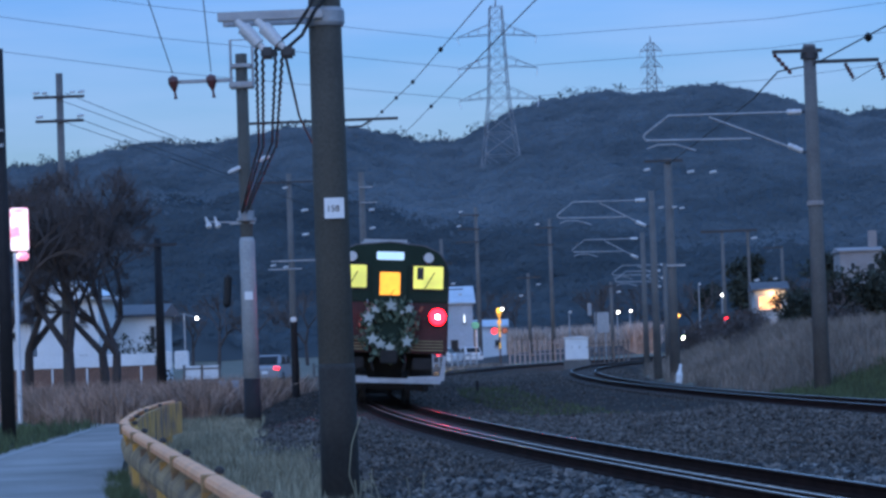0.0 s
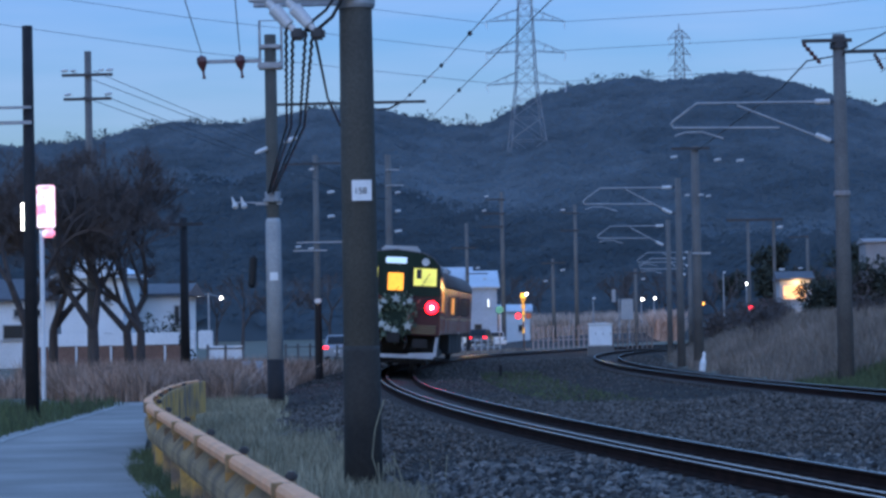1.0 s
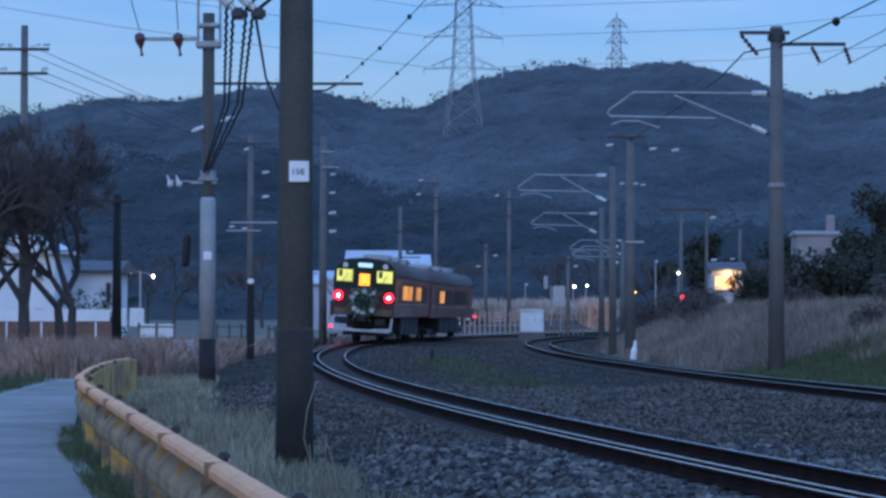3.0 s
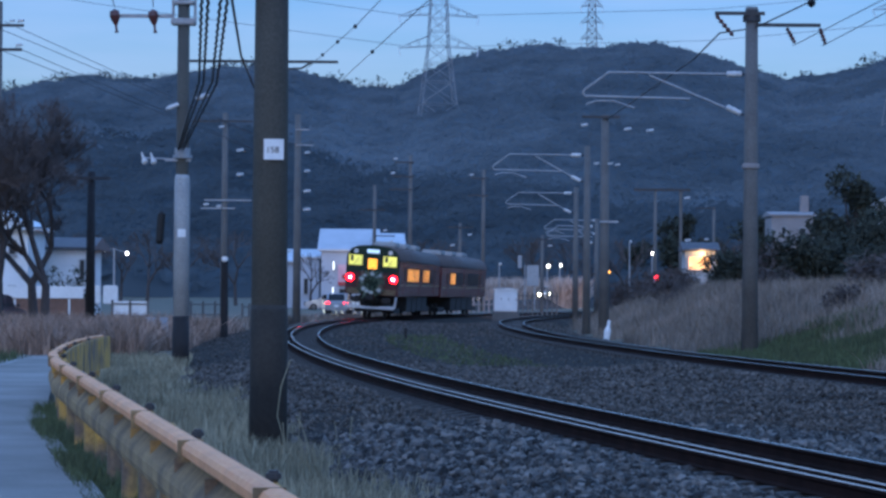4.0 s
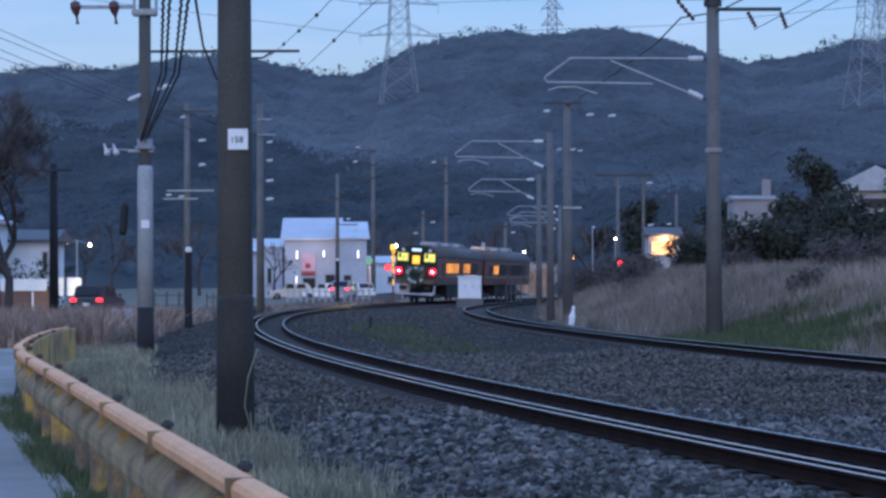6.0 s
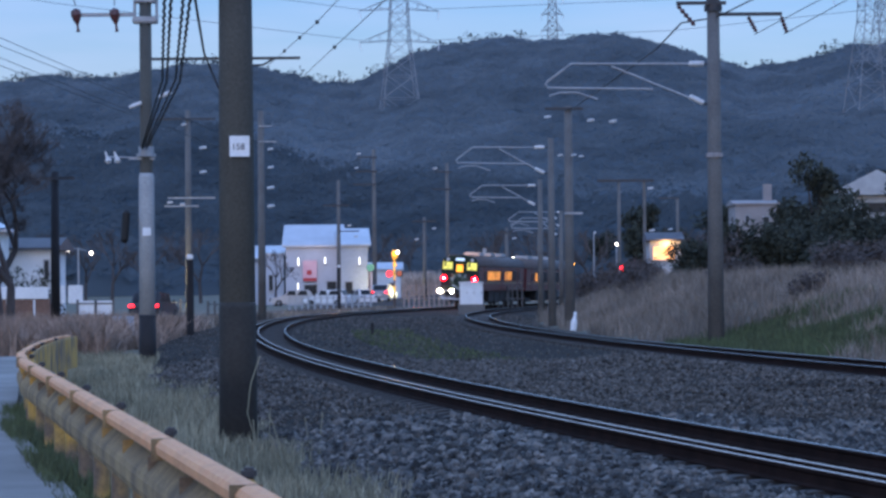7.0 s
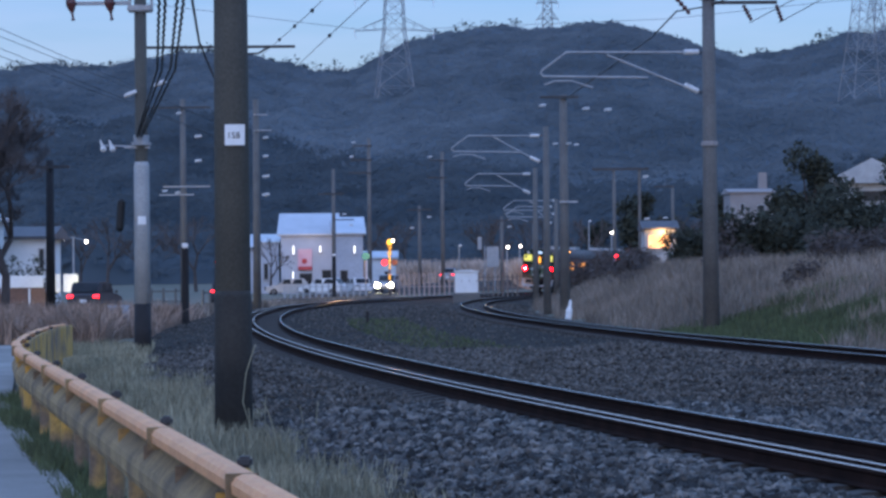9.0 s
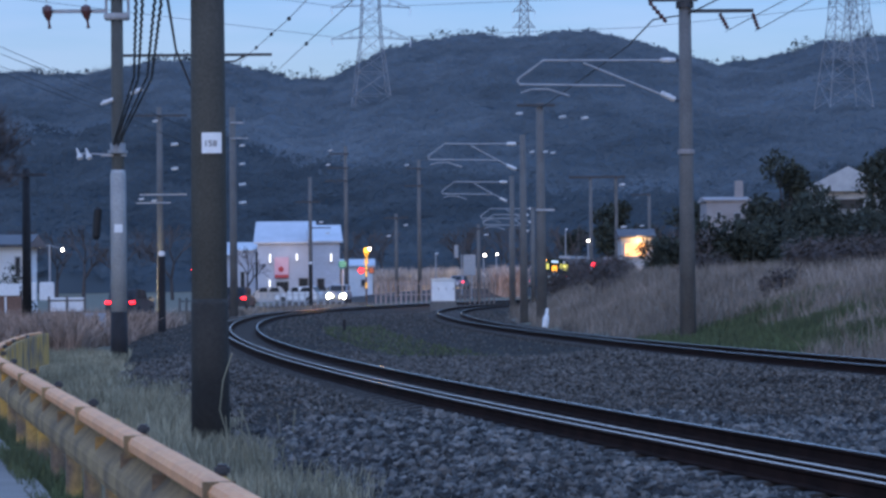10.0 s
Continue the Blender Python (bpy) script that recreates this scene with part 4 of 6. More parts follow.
for x, y, top in ((-9.05, 98, 2.45), (-7.45, 200, 2.75), (-9.9, 150, 2.6)):
    p = thing("marker_post", (x, y, 0), "tarred black timber post with white cap", "post", "black marker posts")
    part("shaft", bmnew(lambda b: turned(b, (0, 0, lay(x, y) - 0.2), (0, 0, top), [(0, 0.15), (1, 0.12)], 12)), M["tar"], p)
    part("cap", bmnew(lambda b: (box(b, (0, 0, top + 0.09), (0.22, 0.22, 0.18)), soften(b, 0.03))), M["plate"], p, "white painted cap")
p = thing("marker_post", (-2.4, 95, -0.2), "low dark distance post between the tracks", "post")
part("shaft", bmnew(lambda b: (box(b, (0, 0, 0.1), (0.1, 0.1, 0.5)), soften(b, 0.015))), M["tar"], p)
wm = thing("distance_marker", (4.85, 98.7, -0.18), "white painted marker beside the second track", "marker")
part("body", bmnew(lambda b: turned(b, (-0.04, 0, -0.1), (0.06, 0, 0.62), [(0, 0.11), (0.45, 0.12), (0.7, 0.06), (0.95, 0.055), (1, 0.02)], 12)), M["plate"], wm)


# ---- road barrier: faded yellow beam, warm light painted into its pale top ----
def build_barrier():
    line = [Vector((float(barrier_x(y)), y, 0)) for y in np.arange(5.0, 54.1, 1.0)]
    b = thing("road_barrier", (0, 0, 0), "weathered yellow steel road barrier, warm light painted on its top", "barrier")

    def sweep(profile, lo, hi):
        bm = bmesh.new()
        rings = []
        for i in range(lo, hi):
            t = (line[min(i + 1, len(line) - 1)] - line[max(i - 1, 0)]).normalized()
            rings.append([bm.verts.new(line[i] + Vector((t.y * u, -t.x * u, v))) for u, v in profile])
        k = len(profile)
        for a, c in zip(rings, rings[1:]):
            for i in range(k):
                bm.faces.new((a[i], a[(i + 1) % k], c[(i + 1) % k], c[i]))
        bm.faces.new(rings[0])
        bm.faces.new(rings[-1][::-1])
        return bm
    beam = [(0.045, 0.4), (0.05, 0.35), (-0.045, 0.25), (-0.06, 0.21), (-0.06, 0.13), (-0.045, 0.08), (0.04, 0.03), (0.055, 0.035), (0.055, 0.06), (-0.03, 0.11), (-0.04, 0.16), (-0.03, 0.22), (0.065, 0.33), (0.065, 0.4)]
    cap = [(0.04, 0.395), (-0.03, 0.42), (-0.065, 0.445), (-0.07, 0.495), (-0.05, 0.525), (-0.015, 0.54), (0.045, 0.54), (0.06, 0.525), (0.055, 0.5), (-0.01, 0.505), (-0.035, 0.485), (-0.035, 0.455), (0.06, 0.41)]
    n = len(line)
    for lo in range(0, n - 1, 4):
        hi = min(lo + 5, n)
        # the upper corrugation's lamp-lit orange is painted, the lower one stays darker tan
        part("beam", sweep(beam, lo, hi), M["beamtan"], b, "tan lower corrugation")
        c = part("top_rail", sweep([(u, v + 0.001 * (lo % 3)) for u, v in cap], lo, hi), M["topcap"], b, "upper corrugation with warm lamp light painted orange")
        if lo + 4 < n:
            p = line[lo]
            part("joint_plate", bmnew(lambda m: box(m, (p.x - 0.015, p.y, 0.474), (0.162, 0.014, 0.14), math.atan2(0.2, 1))), M["beamtan"], c)
    part("end_plate", sweep([(0.16, -0.1), (0.16, 0.5), (0.17, 0.52), (0.18, 0.5), (0.18, -0.1)], n - 16, n), M["yellow"], b, "yellow back plate along the bend")
    for i in list(range(1, n - 1, 2)):
        p = line[i]
        post = part("post", bmnew(lambda m: turned(m, (p.x + 0.12, p.y, -0.75), (p.x + 0.12, p.y, 0.5), [(0, 0.075), (0.96, 0.075), (1, 0.03)], 12)), M["yellow"], b)
        if i % 4 == 1:
            part("post_cap", bmnew(lambda m: (box(m, (p.x + 0.13, p.y, 0.53), (0.08, 0.08, 0.06)), soften(m, 0.015))), M["darkiron"], post, "dark post cap")
        part("spacer", bmnew(lambda m: box(m, (p.x + 0.04, p.y, 0.27), (0.12, 0.09, 0.2))), M["yellow"], post)


build_barrier()


# ---- grass and brush ----
def blades(name, count, region, height, width, material, label, lean=0.35, z_of=None):
    """Bent blades over a stretch of ground: region(u, v) gives x and y."""
    x, y = region(rng.random(count), rng.random(count))
    z = (z_of or ground_z)(x, y)
    h = height * (0.35 + 0.65 * rng.random(count)) * (0.6 + 0.5 * np.sin(x * 1.3 + y * 0.7) ** 2)
    a = rng.random(count) * 6.283
    tilt = lean * rng.normal(0, 1, count) * h
    dx, dy = np.cos(a), np.sin(a)
    w = width * (0.6 + 0.8 * rng.random(count))
    o = np.stack([x, y, z - 0.03], -1)
    side = np.stack([dx * w, dy * w * 0.6, 0 * x], -1)
    b = rng.random(count) * 6.283
    go = np.stack([np.cos(b) * tilt, np.sin(b) * tilt, h], -1)
    mid = o + go * np.array([0.35, 0.35, 0.58])
    tip = o + go
    v = np.stack([o - side, o + side, mid + side * 0.8, mid - side * 0.8, tip], 1).reshape(-1, 3)
    k = 5 * np.arange(count)[:, None]
    tri = np.concatenate([k + np.array([[0, 1, 2]]), k + np.array([[0, 2, 3]]), k + np.array([[3, 2, 4]])], 0)
    return sheet(name, v.tolist(), tri.tolist(), M[material], label, "grass", "stuff")


def strip(y0, y1, left, right, bias=1.0):
    def region(u, v):
        y = y0 + (y1 - y0) * u ** bias
        return left(y) + (right(y) - left(y)) * v, y
    return region


verge_r = lambda y: barrier_x(y) + 1.8 + 0.03 * y + 0.35 * np.sin(y * 1.1)
blades("verge_grass", 30000, strip(11, 46, lambda y: barrier_x(y) + 0.2, verge_r), 0.42, 0.007, "palegrass", "tall bleached grass between barrier and railway", 0.3)
blades("verge_grass", 24000, strip(42, 70, lambda y: -6.2 - 0.147 * (y - 40), lambda y: -4.9 - 0.085 * (y - 42)), 0.36, 0.012, "palegrass", "short bleached grass by the railway", 0.3)
blades("verge_grass", 9000, strip(38, 74, lambda y: line_a(y) - 5.6, lambda y: line_a(y) - 3.7 + 0.4 * np.sin(y)), 0.3, 0.012, "palegrass", "sparse bleached grass at the ballast foot", 0.4)
blades("dry_brush", 26000, strip(73, 92, lambda y: -13.2 - 0.3 * (y - 73), lambda y: -9.0 - 0.05 * (y - 73)), 1.2, 0.016, "redgrass", "russet dry brush at the lane's bend", 0.55)
blades("dry_brush", 20000, strip(82, 118, lambda y: -18 - 0.05 * (y - 82), lambda y: line_a(y) - 3.4), 0.95, 0.024, "redgrass", "brown dry grass beyond the lane", 0.55)
blades("dry_brush", 16000, strip(115, 205, lambda y: far_road_x(y) + 4.6, lambda y: line_a(y) - 3.6), 0.7, 0.035, "drygrass", "pale dry grass between road and railway", 0.3)
blades("bank_grass", 76000, strip(45, 150, lambda y: line_b(y) + np.where((y > 64) & (y < 80), 6.4 + np.sin(y * 0.9), 3.4 + 0.5 * np.sin(y * 0.5)), lambda y: line_b(y) + 13 + 0.02 * y, 0.9), 0.8, 0.011, "drygrass", "tall dry pampas grass on the railway bank", 0.55)
blades("green_grass", 34000, strip(63, 82, lambda y: line_b(y) + 3.1, lambda y: line_b(y) + 7.8 + np.sin(y * 0.9)), 0.4, 0.014, "greengrass", "green grass at the foot of the bank", 0.25)
blades("green_grass", 12000, strip(46, 72, lambda y: -16.0 - 0.1 * (y - 46), lambda y: -10.3 - 0.06 * (y - 48)), 0.42, 0.014, "greengrass", "green verge grass along the lane", 0.25)
blades("green_grass", 2600, strip(62, 105, lambda y: line_a(y) + 2.9, lambda y: line_a(y) + 5.2), 0.16, 0.02, "greengrass", "sparse weeds between the tracks", 0.4, lambda x, y: bed_z(x, y))
blades("green_grass", 16000, strip(12, 41, lambda y: barrier_x(y) - 0.3, lambda y: barrier_x(y) + 0.3), 0.3, 0.008, "greengrass", "weeds at the foot of the barrier", 0.4)

for y0, y1, x0, x1, count in ((316, 326, -9.0, 5.5, 15000), (295, 303, 8.9, 12.2, 6000), (343, 352, 5.0, 10.6, 6000)):
    blades("reed_bed", count, strip(y0, y1, lambda y: x0 + 0 * y, lambda y: x1 + 0 * y), 3.5, 0.11, "reed", "tall pale dry reeds beyond the level crossing", 0.35)

weeds = thing("tall_weeds", (-1.9, 31.3, -0.6), "tall bleached weed stalks before the concrete pole", "plant")
for k in range(11):
    r2 = random.Random(40 + k)
    x0, bend, tall_ = r2.uniform(-0.5, 0.45), r2.uniform(-0.25, 0.25), r2.uniform(0.3, 0.75)
    pts = [(x0 + bend * (i / 6) ** 2, 0.1 * k - 0.5, tall_ * i / 6) for i in range(7)]
    part("stalk", bmnew(lambda b: pipe(b, pts, 0.005, 5)), M["palegrass"], weeds)
for pts in ([(-0.3, 0.1, 0.0), (-0.28, 0.1, 0.3), (-0.37, 0.1, 0.62), (-0.33, 0.1, 0.95), (-0.22, 0.1, 1.28)], [(-0.24, 0.05, 0.0), (-0.28, 0.05, 0.3), (-0.3, 0.05, 0.55)], [(0.5, 0.1, 0.0), (0.47, 0.1, 0.3), (0.5, 0.1, 0.62)]):
    part("stalk", bmnew(lambda b: pipe(b, pts, 0.007, 5)), M["palegrass"], weeds, "long curved bleached stalk")


# ---- trees ----
def bare_tree(at, height, spread, seed, label, depth=6, material="bark"):
    """A leafless tree: tapered trunk, forking limbs and a haze of twigs."""
    r2 = random.Random(seed)
    trunk, twigs = bmesh.new(), bmesh.new()

    def grow(p, d, length, r, level):
        q = p + d * length
        if level <= 2:
            tube(trunk, p, q, r, r * 0.72, 8, False)
        else:
            tube(twigs, p, q, max(r, 0.011), max(r * 0.65, 0.009), 3, False)
        if level >= depth:
            for _ in range(4 if depth > 6 else 0):
                w = Vector((r2.gauss(0, 1), r2.gauss(0, 1), r2.gauss(0.3, 0.8))).normalized() * r2.uniform(0.25, 0.6)
                twigs.faces.new([twigs.verts.new(v) for v in (q + Vector((0.008, 0, 0)), q - Vector((0.008, 0, 0)), q + w)])
            return
        for _ in range(2 if level == 0 else r2.choice((2, 3, 3))):
            e = (d + Vector((r2.gauss(0, spread), r2.gauss(0, spread), r2.gauss(0.12, 0.25)))).normalized()
            grow(q, e, length * r2.uniform(0.6, 0.84), r * 0.66, level + 1)
    grow(Vector((0, 0, -0.2)), Vector((r2.gauss(0, 0.06), 0, 1)).normalized(), height * 0.36, height * 0.032, 0)
    t = thing("bare_tree", at, label, "tree", "leafless trees")
    part("trunk", trunk, M[material], t, smooth=True)
    part("crown", twigs, M["twig"], t, "haze of bare twigs")
    return t


def leafy_tree(at, height, width, seed, label, leaves=1500, name="evergreen_tree", material="leaf", leaf=0.16):
    """An evergreen: trunk, limbs and many small leaf clumps in uneven lobes."""
    r2 = np.random.default_rng(seed)
    t = thing(name, at, label, "tree" if "tree" in name else "shrub", "evergreen growth")
    bm = bmesh.new()
    tube(bm, (0, 0, -0.3), (0, 0, height * 0.55), height * 0.03, height * 0.018, 8)
    lobes = []
    for k in range(15):
        a, rr = r2.random() * 6.283, width * 0.36 * r2.random() ** 0.5
        z = height * (0.14 + 0.76 * r2.random())
        c = np.array([math.cos(a) * rr, math.sin(a) * rr, z])
        lobes.append((c, width * (0.2 + 0.16 * r2.random()) * (1.15 - 0.5 * z / height)))
        tube(bm, (0, 0, height * 0.3), tuple(c), height * 0.012, height * 0.005, 5)
    part("trunk", bm, M["bark"], t)
    pick = r2.integers(0, len(lobes), leaves)
    d = r2.normal(0, 1, (leaves, 3))
    d /= np.linalg.norm(d, axis=1)[:, None]
    c = np.array([lobes[i][0] for i in pick]) + d * np.array([lobes[i][1] for i in pick])[:, None] * (0.55 + 0.55 * r2.random((leaves, 1)))
    e = r2.normal(0, 1, (leaves, 3, 3)) * leaf * height * 0.17
    v = (c[:, None] + e).reshape(-1, 3)
    me = bpy.data.meshes.new("crown")
    me.from_pydata(v.tolist(), [], np.arange(leaves * 3).reshape(-1, 3).tolist())
    me.materials.append(M[material])
    crown = new("crown", me)
    crown.parent = t
    return t


for x, y, h, s, seed in ((-17.7, 88, 6.6, 0.42, 3), (-16.2, 92, 6.4, 0.42, 4), (-15.4, 95, 6.2, 0.4, 5), (-14.8, 93, 6.0, 0.42, 6), (-18.6, 97, 6.6, 0.42, 8), (-20.5, 92, 6.2, 0.42, 9)):
    bare_tree((x, y, lay(x, y)), h, s, seed, "dark leafless roadside tree with a twiggy crown", 8)
src_bare = bare_tree((-15.2, 250, lay(-15.2, 250)), 4.6, 0.4, 21, "small leafless tree before the shop", 6)
for k in range(26):
    r2 = random.Random(300 + k)
    x, y = r2.uniform(-60, 62), r2.uniform(285, 400)
    if -20 < x < 12 and y < 330:
        y += 60
    copy_thing(src_bare, pose(x, y, lay(x, y), 0, 0, r2.uniform(0, 360)) @ Matrix.Diagonal((1.6, 1.6, 1.6, 1)))
bush_a = leafy_tree((22.6, 152, lay(22.6, 152)), 4.2, 4.6, 31, "dense dark evergreen shrub tree on the bank", 4200)
leafy_tree((23.5, 170, lay(23.5, 170)), 9.3 - lay(23.5, 170), 4.6, 32, "tall dark evergreen tree beside the pale house", 5200, leaf=0.1)
leafy_tree((30.6, 170, lay(30.6, 170)), 10.6 - lay(30.6, 170), 5.2, 38, "tall dark evergreen tree before the gabled house", 6000, leaf=0.1)
bush_b = leafy_tree((17.5, 150, lay(17.5, 150)), 3.0, 4.2, 34, "tangled dark shrub above the bank grass", 3400, "shrub", "leaf", 0.22)
bush_c = leafy_tree((15.6, 150, lay(15.6, 150)), 2.6, 3.6, 35, "brown leafless thicket beside the tracks", 2200, "shrub", "twig", 0.2)
for k, (x, y, s) in enumerate(((11.4, 150, 0.6), (11.2, 172, 0.75), (12.2, 186, 0.85), (14.5, 185, 0.5), (17.5, 200, 0.5), (20, 175, 0.6), (14.0, 150, 0.5), (18.5, 128, 0.6), (10.4, 158, 0.5), (24, 140, 0.8), (9.7, 180, 0.8), (10.5, 182, 0.8))):
    copy_thing(bush_c, pose(x, y, lay(x, y) - 0.2, 0, 0, 77 * k) @ Matrix.Diagonal((s, s, s, 1)))
for k, (x, y, s) in enumerate(((14.3, 150, 0.75), (19.6, 150, 0.9), (21.0, 146, 0.8), (24.6, 150, 0.95), (26.6, 153, 0.95), (28.8, 155, 1.0), (31.0, 160, 1.2), (25.0, 162, 1.0), (27.5, 166, 1.0), (22.0, 162, 1.1), (18.6, 158, 0.75))):
    copy_thing(bush_b, pose(x, y, lay(x, y) - 0.2, 0, 0, 55 * k) @ Matrix.Diagonal((s, s, s, 1)))
for k, (x, y, s) in enumerate(((13.5, 92, 0.5), (15.5, 100, 0.6), (12.2, 112, 0.45), (17, 108, 0.6), (11.5, 84, 0.35), (9.5, 132, 0.5), (10.5, 140, 0.5), (8.9, 122, 0.28), (9.7, 127, 0.35), (8.6, 129, 0.22), (9.6, 136, 0.32), (9.8, 143, 0.3), (9.8, 150, 0.5))):
    copy_thing(bush_c, pose(x, y, lay(x, y) - 0.2, 0, 0, 40 * k) @ Matrix.Diagonal((s * 1.4, s * 1.4, s, 1)))
leafy_tree((-21.8, 146, lay(-21.8, 146)), 3.0, 3.2, 36, "rounded dark garden tree before the white house", 1500)
for k, (x, y) in enumerate(((-10.8, 80), (-12.2, 84), (-13.6, 79), (-14.6, 86), (-10.4, 86), (-16.4, 88), (-18.5, 84))):
    t = copy_thing(bush_c, pose(x, y, lay(x, y) - 0.1, 0, 0, 61 * k) @ Matrix.Diagonal((0.38, 0.38, 0.36, 1)))
    tagged(t, "low russet thicket beside the lane", "shrub")
src_green = leafy_tree((60, 240, lay(60, 240)), 8.5, 6.5, 37, "tall dark evergreen tree behind the bank", 2400)
for k in range(34):
    r2 = random.Random(700 + k)
    x, y = r2.uniform(24, 100), r2.uniform(345, 470)
    s = r2.uniform(0.6, 1.15)
    copy_thing(src_green, pose(x, y, lay(x, y) - 0.3, 0, 0, r2.uniform(0, 360)) @ Matrix.Diagonal((s * 1.2, s * 1.2, s, 1)))
for k, (x, y, s) in enumerate(((47, 265, 1.0), (52, 280, 1.1), (50, 262, 0.9))):
    copy_thing(src_green, pose(x, y, lay(x, y) - 0.3, 0, 0, 50 * k) @ Matrix.Diagonal((s, s, s, 1)))


def build_forest():
    """The woods on the hill: lumpy crowns with ragged leaf edges, evergreens below and bare trees above, haze put into
    their tones.
    """
    cell = 7.5

    def crowns(x, y):
        """Height and lean of the nearest crown: one in each cell of a loose grid, domed and overlapping."""
        gx, gy = np.floor(x / cell).astype(int), np.floor(y / cell).astype(int)
        dome, lean_x, lean_y = np.zeros(x.shape), np.zeros(x.shape), np.zeros(x.shape)
        for i, j in itertools.product((-1, 0, 1), (-1, 0, 1)):
            cx, cy = gx + i, gy + j
            h1 = np.abs(np.sin(cx * 12.9898 + cy * 78.233) * 43758.5453) % 1
            h2 = np.abs(np.sin(cx * 39.346 + cy * 11.135) * 24634.6345) % 1
            h3 = np.abs(np.sin(cx * 73.156 + cy * 52.235) * 35467.123) % 1
            sx, sy = (cx + 0.15 + 0.7 * h1) * cell, (cy + 0.15 + 0.7 * h2) * cell
            rad = 4.6 + 3.4 * h3
            q = 1 - ((x - sx) ** 2 + (y - sy) ** 2) / rad ** 2
            top = np.where(q > 0, (1.3 + 2.8 * h3 ** 2) * np.sqrt(np.maximum(q, 0)), 0.0)
            best = top > dome
            dome = np.where(best, top, dome)
            lean_x, lean_y = np.where(best, (x - sx) / rad, lean_x), np.where(best, (y - sy) / rad, lean_y)
        return dome, lean_x, lean_y

    # the closed canopy beneath the leaf edges
    U, Y = np.meshgrid(np.linspace(-0.265, 0.265, 260), np.linspace(372, 940, 330))
    X = U * Y
    Z = ground_z(X, Y) + crowns(X, Y)[0] - 0.1
    Z[0] = ground_z(X[0], Y[0]) - 1.0
    idx = np.arange(X.size).reshape(X.shape)
    quads = np.stack([idx[:-1, :-1], idx[:-1, 1:], idx[1:, 1:], idx[1:, :-1]], -1).reshape(-1, 4)
    closed = mass("closed_canopy", np.stack([X, Y, Z], -1).reshape(-1, 3), quads, M["canopy"], "closed canopy of winter woods, haze put into its colours", "woods")
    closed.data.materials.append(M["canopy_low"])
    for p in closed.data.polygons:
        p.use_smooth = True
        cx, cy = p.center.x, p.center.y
        # lower stands take the darker tone, as if seen through less haze
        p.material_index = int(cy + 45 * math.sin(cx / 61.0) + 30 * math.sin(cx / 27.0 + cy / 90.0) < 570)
    n = 400000
    y = 372 + 560 * rng.random(n) ** 0.8
    x = (rng.random(n) * 0.53 - 0.265) * y
    dome, lean_x, lean_y = crowns(x, y)
    z = ground_z(x, y) + dome + rng.normal(0.1, 0.12, n)
    face = np.stack([lean_x * 0.5, lean_y * 0.4 - 0.9, 0.7 - 0.35 * lean_y], -1) + rng.normal(0, 0.12, (n, 3))
    face /= np.linalg.norm(face, axis=1)[:, None]
    e = rng.normal(0, 0.6, (n, 3, 3))
    e -= (e * face[:, None]).sum(-1, keepdims=True) * face[:, None] * 0.93
    w = np.stack([x, y, z], -1)[:, None] + e
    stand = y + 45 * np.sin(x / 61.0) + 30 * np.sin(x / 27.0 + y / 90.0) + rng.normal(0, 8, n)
    for name, pick, material, label in (("lower_woods", stand < 570, "canopy_low", "dark evergreen woods at the hill foot, less haze in the colour"), ("hill_woods", stand >= 570, "canopy", "winter woods covering the hill, haze put into the grey colour")):
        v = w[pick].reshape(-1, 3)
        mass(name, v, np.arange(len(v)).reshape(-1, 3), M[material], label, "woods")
    # rounded evergreen crowns standing above the ridge
    k, m = 330, 90
    yy = 884 + 30 * rng.random(k)
    xx = (rng.random(k) * 0.5 - 0.25) * yy
    r = 1.5 + 2.4 * rng.random(k) ** 2
    c = np.stack([xx, yy, ground_z(xx, yy) + 1.0 + r * 0.9], -1)
    d = rng.normal(0, 1, (k, m, 3))
    d /= np.linalg.norm(d, axis=2)[:, :, None]
    d[:, :, 2] *= 1.15
    o = c[:, None] + d * r[:, None, None] * (0.7 + 0.4 * rng.random((k, m, 1)))
    v = (o[:, :, None] + rng.normal(0, 0.42, (k, m, 3, 3))).reshape(-1, 3)
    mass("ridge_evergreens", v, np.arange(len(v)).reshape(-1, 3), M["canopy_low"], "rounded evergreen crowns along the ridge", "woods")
    # thin leafless trees along the ridge
    k = 1500
    u = rng.random(k) * 0.5 - 0.25
    yy = 890 + 40 * rng.random(k)
    xx = u * yy
    zz = ground_z(xx, yy) + 1.4
    keep = np.sin(xx / 9.0) + np.sin(xx / 23.0 + 1) > -0.2
    xx, yy, zz = xx[keep], yy[keep], zz[keep]
    k = len(xx)
    m = 60
    o = np.stack([xx, yy, zz], -1)[:, None] + rng.normal(0, 0.5, (k, m, 3))
    g = np.stack([rng.normal(0, 1.6, (k, m)), rng.normal(0, 1.0, (k, m)), 2.0 + 3.6 * rng.random((k, m))], -1)
    s = np.array([0.08, 0, 0.02])
    w = np.stack([o - s, o + s, o + g], 2).reshape(-1, 3)
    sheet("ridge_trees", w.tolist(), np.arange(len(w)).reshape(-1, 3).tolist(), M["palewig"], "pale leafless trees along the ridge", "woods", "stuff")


build_forest()


